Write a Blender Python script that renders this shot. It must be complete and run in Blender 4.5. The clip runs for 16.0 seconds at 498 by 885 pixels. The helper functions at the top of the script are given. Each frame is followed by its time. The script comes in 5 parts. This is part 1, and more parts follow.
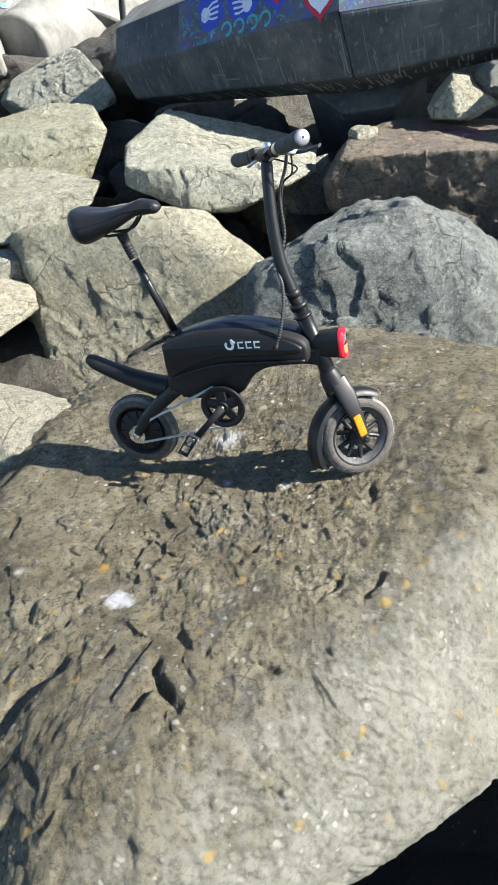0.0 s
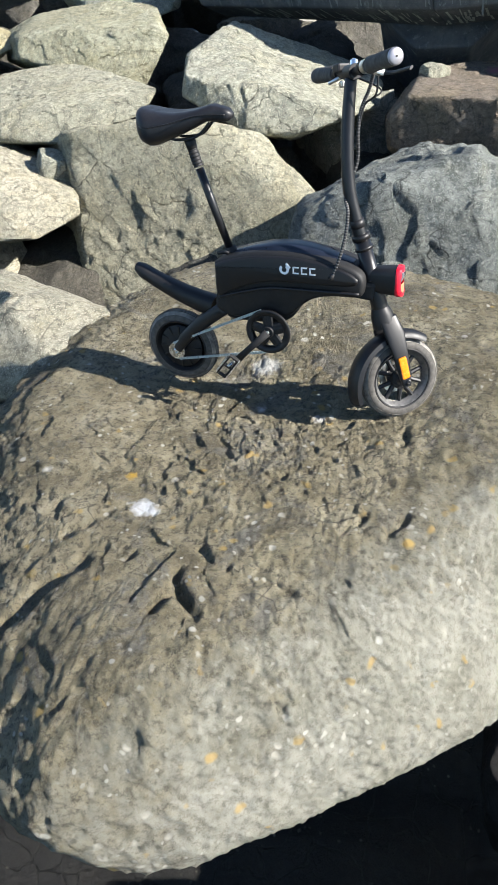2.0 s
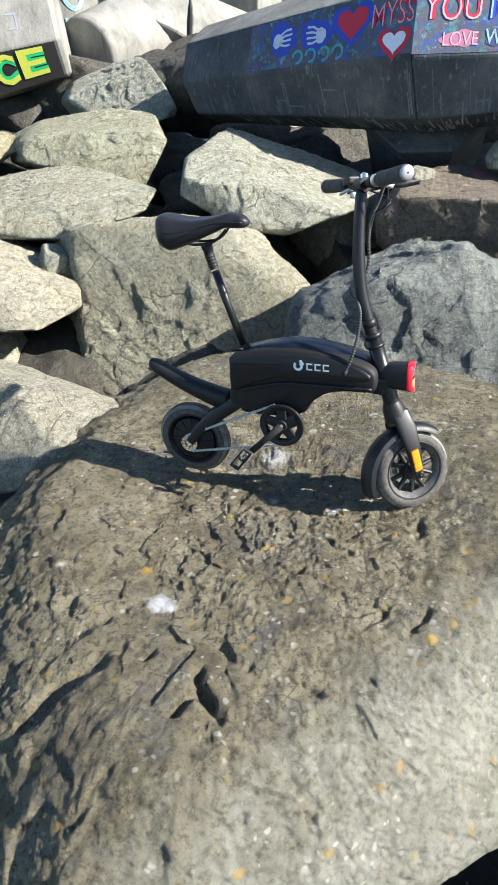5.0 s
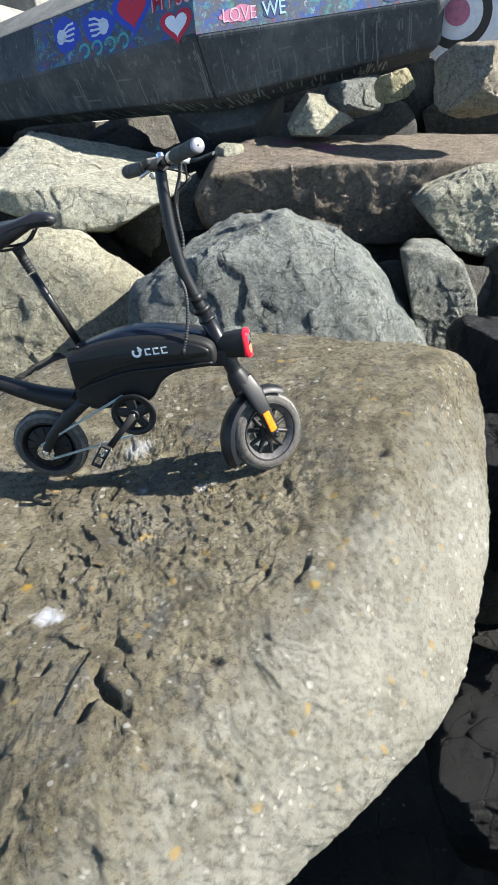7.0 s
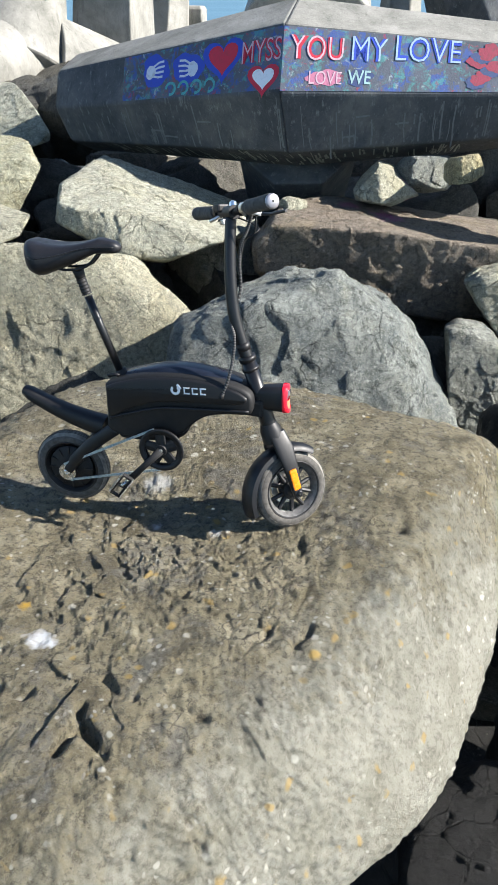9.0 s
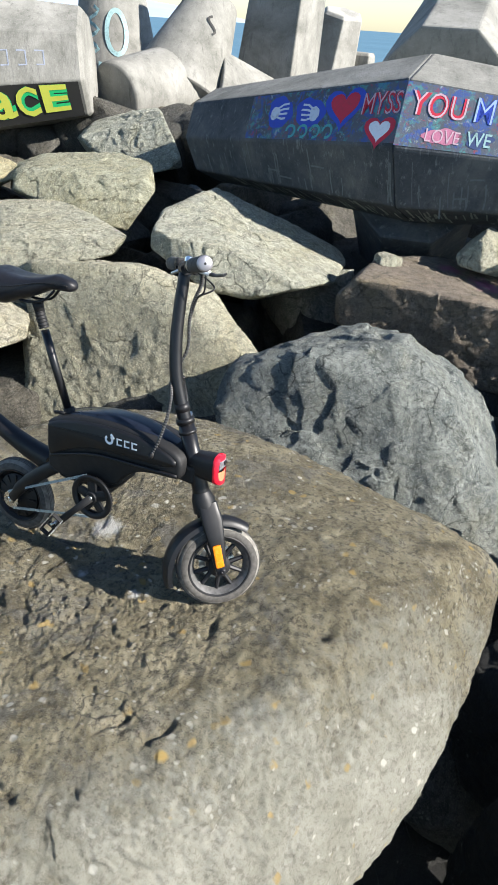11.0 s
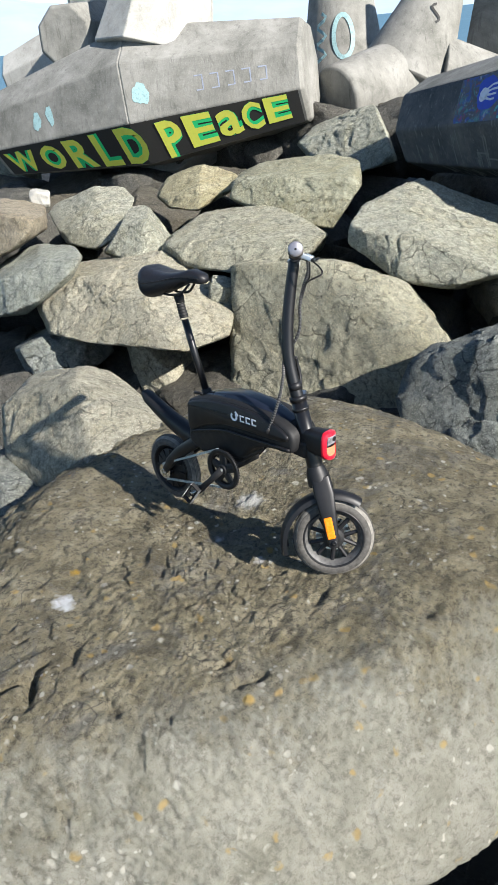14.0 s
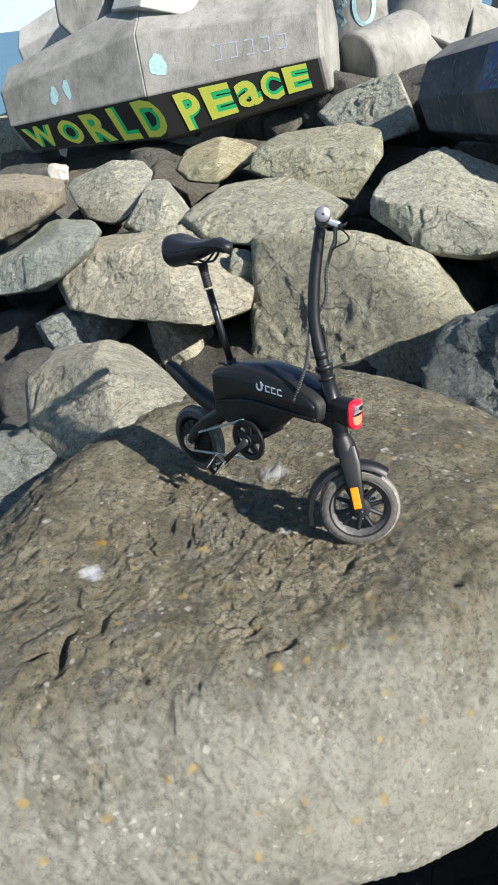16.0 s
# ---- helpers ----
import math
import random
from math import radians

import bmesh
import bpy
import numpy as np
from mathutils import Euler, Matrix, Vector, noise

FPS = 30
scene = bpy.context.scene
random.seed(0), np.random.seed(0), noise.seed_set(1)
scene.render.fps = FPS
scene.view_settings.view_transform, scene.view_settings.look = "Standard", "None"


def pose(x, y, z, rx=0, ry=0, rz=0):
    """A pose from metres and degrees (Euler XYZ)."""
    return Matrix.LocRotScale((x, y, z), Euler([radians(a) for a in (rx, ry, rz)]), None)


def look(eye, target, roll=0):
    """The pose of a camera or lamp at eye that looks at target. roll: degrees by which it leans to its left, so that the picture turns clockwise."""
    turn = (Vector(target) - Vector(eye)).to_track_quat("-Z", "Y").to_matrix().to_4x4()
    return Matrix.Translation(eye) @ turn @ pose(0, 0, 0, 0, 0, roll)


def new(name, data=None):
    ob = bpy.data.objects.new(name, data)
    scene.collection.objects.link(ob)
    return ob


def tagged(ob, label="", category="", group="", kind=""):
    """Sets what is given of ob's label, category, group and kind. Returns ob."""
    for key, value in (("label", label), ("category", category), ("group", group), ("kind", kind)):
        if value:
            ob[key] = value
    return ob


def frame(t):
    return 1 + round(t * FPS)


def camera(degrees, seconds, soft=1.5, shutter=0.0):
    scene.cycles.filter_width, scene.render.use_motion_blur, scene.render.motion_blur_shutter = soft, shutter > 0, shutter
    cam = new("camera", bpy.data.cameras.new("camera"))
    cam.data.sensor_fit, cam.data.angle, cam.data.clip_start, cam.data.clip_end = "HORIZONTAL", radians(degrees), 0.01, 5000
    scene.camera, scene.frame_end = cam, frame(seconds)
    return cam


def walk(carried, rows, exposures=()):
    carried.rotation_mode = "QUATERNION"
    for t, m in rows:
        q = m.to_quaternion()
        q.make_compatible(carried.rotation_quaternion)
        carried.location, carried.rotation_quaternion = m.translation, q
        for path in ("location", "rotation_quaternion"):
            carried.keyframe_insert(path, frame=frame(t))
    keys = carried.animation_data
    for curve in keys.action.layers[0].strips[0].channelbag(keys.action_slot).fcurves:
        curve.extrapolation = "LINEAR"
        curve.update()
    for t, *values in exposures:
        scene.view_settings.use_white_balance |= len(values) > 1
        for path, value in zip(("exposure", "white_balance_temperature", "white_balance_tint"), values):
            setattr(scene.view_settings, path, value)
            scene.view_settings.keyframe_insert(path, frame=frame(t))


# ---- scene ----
cam = camera(38.2, 16.0)
PATH = [
    (0, (0.099, -0.006, 1.437), (-0.189, 1.59, 0.266), -11.6),
    (0.5, (0.099, 0.0, 1.411), (-0.221, 1.537, 0.172), -11.1),
    (1, (0.074, -0.028, 1.41), (-0.241, 1.469, 0.122), -10.5),
    (1.5, (0.053, -0.041, 1.403), (-0.215, 1.472, 0.123), -8.7),
    (2, (0.017, -0.036, 1.41), (-0.304, 1.451, 0.112), -5.4),
    (2.5, (0.014, -0.016, 1.393), (-0.317, 1.488, 0.117), -6.0),
    (3, (-0.026, -0.006, 1.414), (-0.355, 1.585, 0.248), -5.6),
    (5.5, (-0.073, -0.04, 1.457), (-0.324, 1.599, 0.338), -3.6),
    (6, (-0.056, -0.032, 1.455), (-0.107, 1.627, 0.339), -0.6),
    (6.5, (-0.05, -0.031, 1.446), (-0.11, 1.628, 0.331), -2.5),
    (7, (-0.007, -0.078, 1.435), (0.037, 1.539, 0.258), -9.8),
    (7.5, (-0.002, -0.081, 1.438), (0.068, 1.562, 0.3), -8.5),
    (8, (-0.024, -0.073, 1.444), (0.004, 1.592, 0.336), -5.8),
    (8.5, (-0.052, -0.068, 1.462), (-0.064, 1.654, 0.445), -2.8),
    (9, (-0.041, -0.042, 1.451), (-0.025, 1.644, 0.376), -0.7),
    (11.5, (0.609, 0.226, 1.493), (0.082, 1.879, 0.497), 3.7),
    (12, (0.652, 0.226, 1.494), (-0.07, 1.798, 0.49), 1.9),
    (12.5, (0.76, 0.239, 1.503), (-0.027, 1.796, 0.527), 0.9),
    (13, (0.854, 0.236, 1.5), (-0.009, 1.739, 0.502), -0.2),
    (13.5, (0.912, 0.208, 1.491), (-0.017, 1.674, 0.496), -4.0),
    (14, (0.929, 0.204, 1.488), (-0.025, 1.652, 0.492), -6.3),
    (14.5, (0.922, 0.209, 1.477), (-0.052, 1.652, 0.493), -7.9),
    (15, (0.905, 0.202, 1.475), (-0.139, 1.595, 0.49), -8.2),
    (15.5, (0.902, 0.199, 1.472), (-0.104, 1.595, 0.452), -7.5),
    (16, (0.91, 0.186, 1.466), (-0.076, 1.578, 0.422), -7.5),
]
EXPOSURES = [(0.0, 1.62), (3.0, 1.61), (9.0, 1.57), (11.5, 1.34), (16.0, 1.22)]
walk(cam, [(t, look(eye, target, roll)) for t, eye, target, roll in PATH], EXPOSURES)

# ---- daylight ----
SUN_AZ, SUN_EL = 98.0, 32.0
world = bpy.data.worlds.new("sky")
scene.world = world
world.use_nodes = True
wn = world.node_tree
wn.nodes.clear()
sky = wn.nodes.new("ShaderNodeTexSky")
sky.sky_type, sky.sun_disc = "NISHITA", False
sky.sun_elevation, sky.sun_rotation = radians(SUN_EL), radians(SUN_AZ)
sky.air_density, sky.dust_density, sky.ozone_density = 1.0, 0.3, 3.0
wb = wn.nodes.new("ShaderNodeBackground")
wb.inputs[1].default_value = 0.075
wo = wn.nodes.new("ShaderNodeOutputWorld")
wn.links.new(sky.outputs[0], wb.inputs[0])
wn.links.new(wb.outputs[0], wo.inputs[0])
sun = new("sun", bpy.data.lights.new("sun", "SUN"))
sun.data.energy, sun.data.angle, sun.data.color = 5.0, radians(0.6), (1.0, 0.95, 0.885)
to_sun = Vector((math.sin(radians(SUN_AZ)) * math.cos(radians(SUN_EL)), math.cos(radians(SUN_AZ)) * math.cos(radians(SUN_EL)), math.sin(radians(SUN_EL))))
sun.matrix_world = look(to_sun * 40, (0, 0, 0))


# ---- materials ----
class Nodes:
    """Short hand for building one node material."""

    def __init__(self, name):
        self.mat = bpy.data.materials.new(name)
        self.mat.use_nodes = True
        self.tree = self.mat.node_tree
        self.out = self.tree.nodes["Material Output"]
        self.bsdf = self.tree.nodes["Principled BSDF"]
        self.coord = self.tree.nodes.new("ShaderNodeTexCoord").outputs["Object"]

    def put(self, socket, value):
        if isinstance(value, bpy.types.NodeSocket):
            self.tree.links.new(value, socket)
        elif value is not None:
            socket.default_value = value

    def set(self, **kw):
        for key, value in kw.items():
            self.put(self.bsdf.inputs[key.replace("_", " ")], value)

    def noise(self, scale, detail=6.0, rough=0.6, distort=0.0, at=None):
        n = self.tree.nodes.new("ShaderNodeTexNoise")
        self.put(n.inputs["Vector"], at or self.coord)
        n.inputs["Scale"].default_value, n.inputs["Detail"].default_value = scale, detail
        n.inputs["Roughness"].default_value, n.inputs["Distortion"].default_value = rough, distort
        return n.outputs[0]

    def cells(self, scale, feature="F1", at=None, rand=1.0):
        n = self.tree.nodes.new("ShaderNodeTexVoronoi")
        n.feature = feature
        self.put(n.inputs["Vector"], at or self.coord)
        n.inputs["Scale"].default_value, n.inputs["Randomness"].default_value = scale, rand
        return n.outputs["Distance"]

    def ramp(self, value, *stops):
        n = self.tree.nodes.new("ShaderNodeValToRGB")
        self.put(n.inputs[0], value)
        e = n.color_ramp.elements
        while len(e) < len(stops):
            e.new(0.5)
        for el, (pos, col) in zip(e, stops):
            el.position = pos
            el.color = (*col, 1) if isinstance(col, tuple) else (col, col, col, 1)
        return n.outputs[0]

    def mix(self, fac, a, b, mode="MIX"):
        n = self.tree.nodes.new("ShaderNodeMix")
        n.data_type, n.blend_type = "RGBA", mode
        self.put(n.inputs[0], fac)
        for s, v in ((n.inputs[6], a), (n.inputs[7], b)):
            self.put(s, (*v, 1) if isinstance(v, tuple) else v)
        return n.outputs[2]

    def math(self, op, a, b=None, clamp=False):
        n = self.tree.nodes.new("ShaderNodeMath")
        n.operation, n.use_clamp = op, clamp
        self.put(n.inputs[0], a)
        self.put(n.inputs[1], b)
        return n.outputs[0]

    def warp(self, scale, amount):
        n = self.tree.nodes.new("ShaderNodeTexNoise")
        self.put(n.inputs["Vector"], self.coord)
        n.inputs["Scale"].default_value = scale
        a = self.tree.nodes.new("ShaderNodeVectorMath")
        a.operation = "MULTIPLY_ADD"
        self.put(a.inputs[0], n.outputs["Color"])
        a.inputs[1].default_value = (amount,) * 3
        self.put(a.inputs[2], self.coord)
        return a.outputs[0]

    def bump(self, height, strength, distance, normal=None):
        n = self.tree.nodes.new("ShaderNodeBump")
        n.inputs["Strength"].default_value, n.inputs["Distance"].default_value = strength, distance
        self.put(n.inputs["Height"], height)
        self.put(n.inputs["Normal"], normal)
        return n.outputs[0]

    def spot(self, place, radius, edge=0.5, ragged=0.02, scale=30):
        """1 inside a ragged blotch round a place, 0 outside."""
        d = self.tree.nodes.new("ShaderNodeVectorMath")
        d.operation = "DISTANCE"
        self.put(d.inputs[0], self.warp(scale, ragged))
        d.inputs[1].default_value = [p + ragged * 0.5 for p in place]
        return self.ramp(self.math("DIVIDE", d.outputs["Value"], radius), (1 - edge, 1.0), (1.0, 0.0))

    def random(self):
        return self.tree.nodes.new("ShaderNodeObjectInfo").outputs["Random"]


def rock_material(name, dark, mid, light, speck=0.5, lichen=0.25, wet=0.0, patch=1.7, sprayed=()):
    m = Nodes(name)
    big = m.noise(patch, 7, 0.66, 0.4)
    grain = m.noise(34, 8, 0.72)
    fine = m.noise(160, 4, 0.7)
    col = m.ramp(big, (0.32, dark), (0.5, mid), (0.68, light))
    rust = m.ramp(m.noise(4.3, 9, 0.72, 0.6), (0.46, 0.0), (0.62, 0.55))
    col = m.mix(rust, col, (mid[0] * 0.80, mid[1] * 0.74, mid[2] * 0.58))
    slate = m.ramp(m.noise(6.1, 10, 0.78, 0.8), (0.50, 0.0), (0.60, 0.6))
    col = m.mix(slate, col, (mid[0] * 0.48, mid[1] * 0.53, mid[2] * 0.58))
    mottle = m.noise(13, 10, 0.8, 0.3)
    col = m.mix(m.ramp(mottle, (0.40, 0.75), (0.50, 0.0)), col, (mid[0] * 0.40, mid[1] * 0.43, mid[2] * 0.44))
    col = m.mix(m.ramp(mottle, (0.54, 0.0), (0.64, 0.6)), col, light)
    col = m.mix(m.ramp(grain, (0.38, 0.9), (0.54, 0.0)), col, tuple(c * 0.36 for c in mid))
    col = m.mix(m.ramp(fine, (0.52, 0.0), (0.64, 0.8)), col, tuple(min(1, c * 1.5) for c in light))
    cracks = m.ramp(m.cells(4.5, "DISTANCE_TO_EDGE", at=m.warp(4, 0.25)), (0.0, 0.75), (0.022, 0.0))
    col = m.mix(m.math("MULTIPLY", cracks, m.ramp(m.noise(2.7, 3), (0.45, 0.0), (0.6, 1.0))), col, tuple(c * 0.25 for c in dark))
    w = m.warp(9, 0.06)
    dots = m.ramp(m.cells(23, at=w), (0.10, 1.0), (0.2, 0.0))
    keep = m.ramp(m.noise(3.1, 3), (0.5, 0.0), (0.62, speck))
    col = m.mix(m.math("MULTIPLY", dots, keep), col, (0.62, 0.61, 0.55))
    moss = m.ramp(m.noise(2.3, 6, 0.7), (0.55, 0.0), (0.75, lichen))
    col = m.mix(moss, col, (0.30, 0.27, 0.13))
    for place, radius, tone in sprayed:
        col = m.mix(m.spot(place, radius, 0.5, radius * 0.8, 16), col, tone)
    tint = m.ramp(m.random(), (0.0, (0.86, 0.90, 0.93)), (0.5, (1.0, 0.99, 0.95)), (1.0, (1.06, 1.0, 0.88)))
    col = m.mix(1.0, col, tint, "MULTIPLY")
    n1 = m.bump(m.noise(7, 10, 0.74, 0.5), 1.0, 0.045)
    n1 = m.bump(cracks, 0.8, -0.03, n1)
    n2 = m.bump(m.noise(40, 8, 0.78), 1.0, 0.026, n1)
    m.set(Base_Color=col, Roughness=0.88 - wet, Normal=n2)
    m.bsdf.inputs["Specular IOR Level"].default_value = 0.3
    return m.mat


ROCK_PALE = rock_material("rock_pale", (0.256, 0.261, 0.215), (0.392, 0.395, 0.332), (0.496, 0.500, 0.421))
ROCK_BLUE = rock_material("rock_blue_grey", (0.072, 0.088, 0.095), (0.245, 0.255, 0.232), (0.374, 0.383, 0.342), 0.6, 0.2, 0.0, 3.6)
ROCK_OCHRE = rock_material("rock_ochre", (0.285, 0.257, 0.158), (0.418, 0.389, 0.264), (0.522, 0.503, 0.378), 0.3, 0.5)
ROCK_CREAM = rock_material("rock_cream", (0.330, 0.316, 0.256), (0.420, 0.404, 0.330), (0.500, 0.482, 0.404), 0.2, 0.2)
# wet rock taken near black; the hollow's and gaps' shade is in its tone
ROCK_DARK = rock_material("rock_wet_in_shade", (0.006, 0.006, 0.007), (0.012, 0.012, 0.012), (0.022, 0.022, 0.02), 0.2, 0.0, 0.3)
# grey lowered for stones in the gaps, where the shade is painted in
ROCK_GAP_SHADE = rock_material("rock_gap_shade", (0.05, 0.05, 0.048), (0.095, 0.092, 0.083), (0.15, 0.144, 0.128), 0.2, 0.1)
ROCK_BROWN = rock_material("rock_brown", (0.18, 0.16, 0.13), (0.34, 0.305, 0.25), (0.46, 0.42, 0.35), 0.2, 0.25)

ROCK_SPRAYED = rock_material("rock_pale_sprayed", (0.256, 0.261, 0.215), (0.392, 0.395, 0.332), (0.496, 0.50, 0.421), sprayed=[((0.12, -0.12, -0.02), 0.12, (0.55, 0.20, 0.36)), ((0.04, -0.14, 0.04), 0.08, (0.10, 0.18, 0.52)), ((0.20, -0.08, -0.06), 0.08, (0.60, 0.14, 0.22))])
ROCK_PURPLE = rock_material("rock_brown_purple", (0.112, 0.096, 0.086), (0.205, 0.180, 0.160), (0.279, 0.251, 0.224), 0.2, 0.2, sprayed=[((0.19, -0.23, 0.49), 0.20, (0.24, 0.10, 0.21)), ((-0.11, -0.08, 0.49), 0.12, (0.26, 0.12, 0.18))])


def main_rock_material():
    m = Nodes("main_rock")
    grain = m.noise(48, 9, 0.78)
    fine = m.noise(210, 5, 0.75)
    pale = m.ramp(m.noise(5.5, 10, 0.75, 0.5), (0.36, (0.30, 0.292, 0.235)), (0.5, (0.375, 0.366, 0.305)), (0.64, (0.435, 0.426, 0.362)))
    worn = m.ramp(m.noise(5.0, 10, 0.76, 0.6), (0.36, (0.13, 0.110, 0.066)), (0.5, (0.285, 0.250, 0.160)), (0.64, (0.43, 0.388, 0.275)))
    # the trodden top is browner than the scoured flank
    sep = m.tree.nodes.new("ShaderNodeSeparateXYZ")
    m.put(sep.inputs[0], m.coord)
    ridge = m.math("ADD", m.math("MULTIPLY", sep.outputs[0], -0.72), m.math("MULTIPLY", sep.outputs[1], 0.70))
    ridge = m.math("ADD", ridge, m.math("MULTIPLY", m.noise(2.6, 10, 0.72, 0.3), 0.8))
    ridge = m.math("ADD", ridge, m.math("MULTIPLY", m.noise(22, 8, 0.75), 0.5))
    top = m.ramp(m.math("ADD", m.math("MULTIPLY", ridge, 0.9), -0.82), (0.38, 0.0), (0.56, 1.0))
    col = m.mix(top, pale, worn)
    slate = m.ramp(m.noise(3.2, 10, 0.78, 0.9), (0.52, 0.0), (0.60, 0.65))
    col = m.mix(m.math("MULTIPLY", slate, top), col, (0.17, 0.172, 0.168))
    rough_part = m.math("ADD", m.math("MULTIPLY", top, 0.55), 0.45)
    col = m.mix(m.math("MULTIPLY", m.ramp(grain, (0.41, 0.9), (0.50, 0.0)), rough_part), col, (0.085, 0.076, 0.055))
    pits = m.noise(21, 12, 0.85, 0.6)
    # shade of the pits is painted into the colour, besides their bump below
    col = m.mix(m.math("MULTIPLY", m.ramp(pits, (0.38, 0.85), (0.44, 0.0)), rough_part), col, (0.07, 0.064, 0.052))
    col = m.mix(m.math("MULTIPLY", m.ramp(pits, (0.55, 0.0), (0.66, 0.55)), top), col, (0.55, 0.515, 0.41))
    col = m.mix(m.ramp(fine, (0.36, 0.4), (0.46, 0.0)), col, (0.19, 0.177, 0.135))
    relief = m.math("ADD", m.math("MULTIPLY", top, 0.78), 0.22)
    veins = m.ramp(m.cells(9, "DISTANCE_TO_EDGE", at=m.warp(6, 0.3)), (0.0, 0.85), (0.035, 0.0))
    veins = m.math("MULTIPLY", m.math("MULTIPLY", veins, top), m.ramp(m.noise(5, 4), (0.53, 0.0), (0.60, 0.8)))
    col = m.mix(veins, col, (0.045, 0.043, 0.042))
    col = m.mix(m.math("MULTIPLY", m.ramp(fine, (0.54, 0.0), (0.68, 0.5)), rough_part), col, (0.48, 0.45, 0.37))
    w = m.warp(14, 0.05)
    for scale, seed, tone, amount in ((17, 0.0, (0.66, 0.64, 0.56), 0.85), (31, 3.0, (0.62, 0.61, 0.54), 0.75), (13, 7.0, (0.52, 0.36, 0.12), 0.7)):
        mv = m.tree.nodes.new("ShaderNodeVectorMath")
        mv.operation = "ADD"
        m.put(mv.inputs[0], w)
        mv.inputs[1].default_value = (seed, seed * 0.7, seed * 1.3)
        dots = m.ramp(m.cells(scale, at=mv.outputs[0]), (0.13, 1.0), (0.22, 0.0))
        keep = m.ramp(m.noise(4.0 + seed, 3, at=mv.outputs[0]), (0.50, 0.0), (0.58, amount))
        col = m.mix(m.math("MULTIPLY", dots, keep), col, tone)
    for place, radius, tone in SPOTS:
        col = m.mix(m.spot(place, radius, 0.45, radius * 0.9, 40), col, tone)
    n1 = m.bump(m.math("MULTIPLY", m.noise(9, 10, 0.78, 0.4), relief), 1.0, 0.068)
    n1 = m.bump(m.math("MULTIPLY", pits, relief), 1.0, 0.045, n1)
    n1 = m.bump(veins, 0.8, -0.02, n1)
    n1 = m.bump(m.math("MULTIPLY", m.cells(26, at=m.warp(18, 0.05)), top), 0.8, 0.022, n1)
    n2 = m.bump(m.noise(60, 8, 0.8), 1.0, 0.032, n1)
    n2 = m.bump(m.noise(150, 6, 0.8), 0.8, 0.008, n2)
    m.set(Base_Color=col, Roughness=0.86, Normal=n2)
    m.bsdf.inputs["Specular IOR Level"].default_value = 0.3
    return m.mat


SPOTS = [
    ((-0.613, 1.350, -0.05), 0.045, (0.78, 0.80, 0.82)), ((-0.580, 1.338, -0.05), 0.03, (0.78, 0.80, 0.82)), ((-0.60, 1.372, -0.05), 0.024, (0.74, 0.77, 0.80)),
    ((-0.688, 1.487, -0.06), 0.027, (0.66, 0.40, 0.04)), ((0.55, 1.682, -0.06), 0.014, (0.62, 0.61, 0.54)),
    ((-0.36, 2.11, -0.07), 0.07, (0.55, 0.55, 0.52)), ((-0.587, 1.88, -0.08), 0.028, (0.62, 0.64, 0.66)), ((-0.455, 1.88, -0.08), 0.022, (0.58, 0.60, 0.62)), ((-0.339, 1.86, -0.08), 0.026, (0.55, 0.57, 0.60)), ((-0.14, 1.81, -0.08), 0.024, (0.55, 0.55, 0.52)),
    ((-0.96, 1.49, -0.08), 0.022, (0.66, 0.64, 0.57)), ((-0.549, 1.478, -0.06), 0.020, (0.66, 0.64, 0.56)), ((0.14, 1.265, -0.05), 0.020, (0.62, 0.44, 0.16)), ((0.20, 1.32, -0.05), 0.017, (0.60, 0.44, 0.20)), ((-0.071, 1.15, -0.08), 0.018, (0.60, 0.36, 0.20)),
    ((-0.642, 1.146, -0.08), 0.016, (0.62, 0.40, 0.12)), ((-0.337, 0.807, -0.18), 0.018, (0.66, 0.42, 0.10)), ((0.071, 1.009, -0.13), 0.013, (0.58, 0.57, 0.50)), ((-0.153, 0.864, -0.16), 0.015, (0.58, 0.57, 0.50)), ((-0.288, 1.029, -0.12), 0.022, (0.66, 0.65, 0.57)),
]
ROCK_MAIN = main_rock_material()


def concrete_material(name, dark, mid, light, streak=0.5, bloom=0.0):
    m = Nodes(name)
    col = m.ramp(m.noise(1.7, 9, 0.72, 0.3), (0.34, dark), (0.5, mid), (0.66, light))
    mp = m.tree.nodes.new("ShaderNodeMapping")
    m.put(mp.inputs[0], m.coord)
    mp.inputs["Scale"].default_value = (9, 9, 0.9)
    run = m.noise(1.6, 6, 0.7, 0.2, at=mp.outputs[0])
    col = m.mix(m.ramp(run, (0.55, 0.0), (0.75, streak)), col, tuple(c * 0.45 for c in dark))
    if bloom:
        col = m.mix(m.ramp(m.noise(2.6, 7, 0.75, 0.1, at=mp.outputs[0]), (0.56, 0.0), (0.72, bloom)), col, (0.26, 0.29, 0.29))
    col = m.mix(m.ramp(m.noise(60, 6, 0.7), (0.55, 0.0), (0.75, 0.5)), col, tuple(min(1, c * 1.3) for c in light))
    pits = m.ramp(m.cells(60), (0.05, 1.0), (0.12, 0.0))
    col = m.mix(m.math("MULTIPLY", pits, m.ramp(m.noise(6), (0.5, 0.0), (0.6, 0.6))), col, tuple(c * 0.4 for c in dark))
    n1 = m.bump(m.noise(14, 8, 0.7), 0.5, 0.015)
    m.set(Base_Color=col, Roughness=0.9, Normal=m.bump(m.noise(90, 5, 0.7), 0.6, 0.004, n1))
    m.bsdf.inputs["Specular IOR Level"].default_value = 0.25
    return m.mat


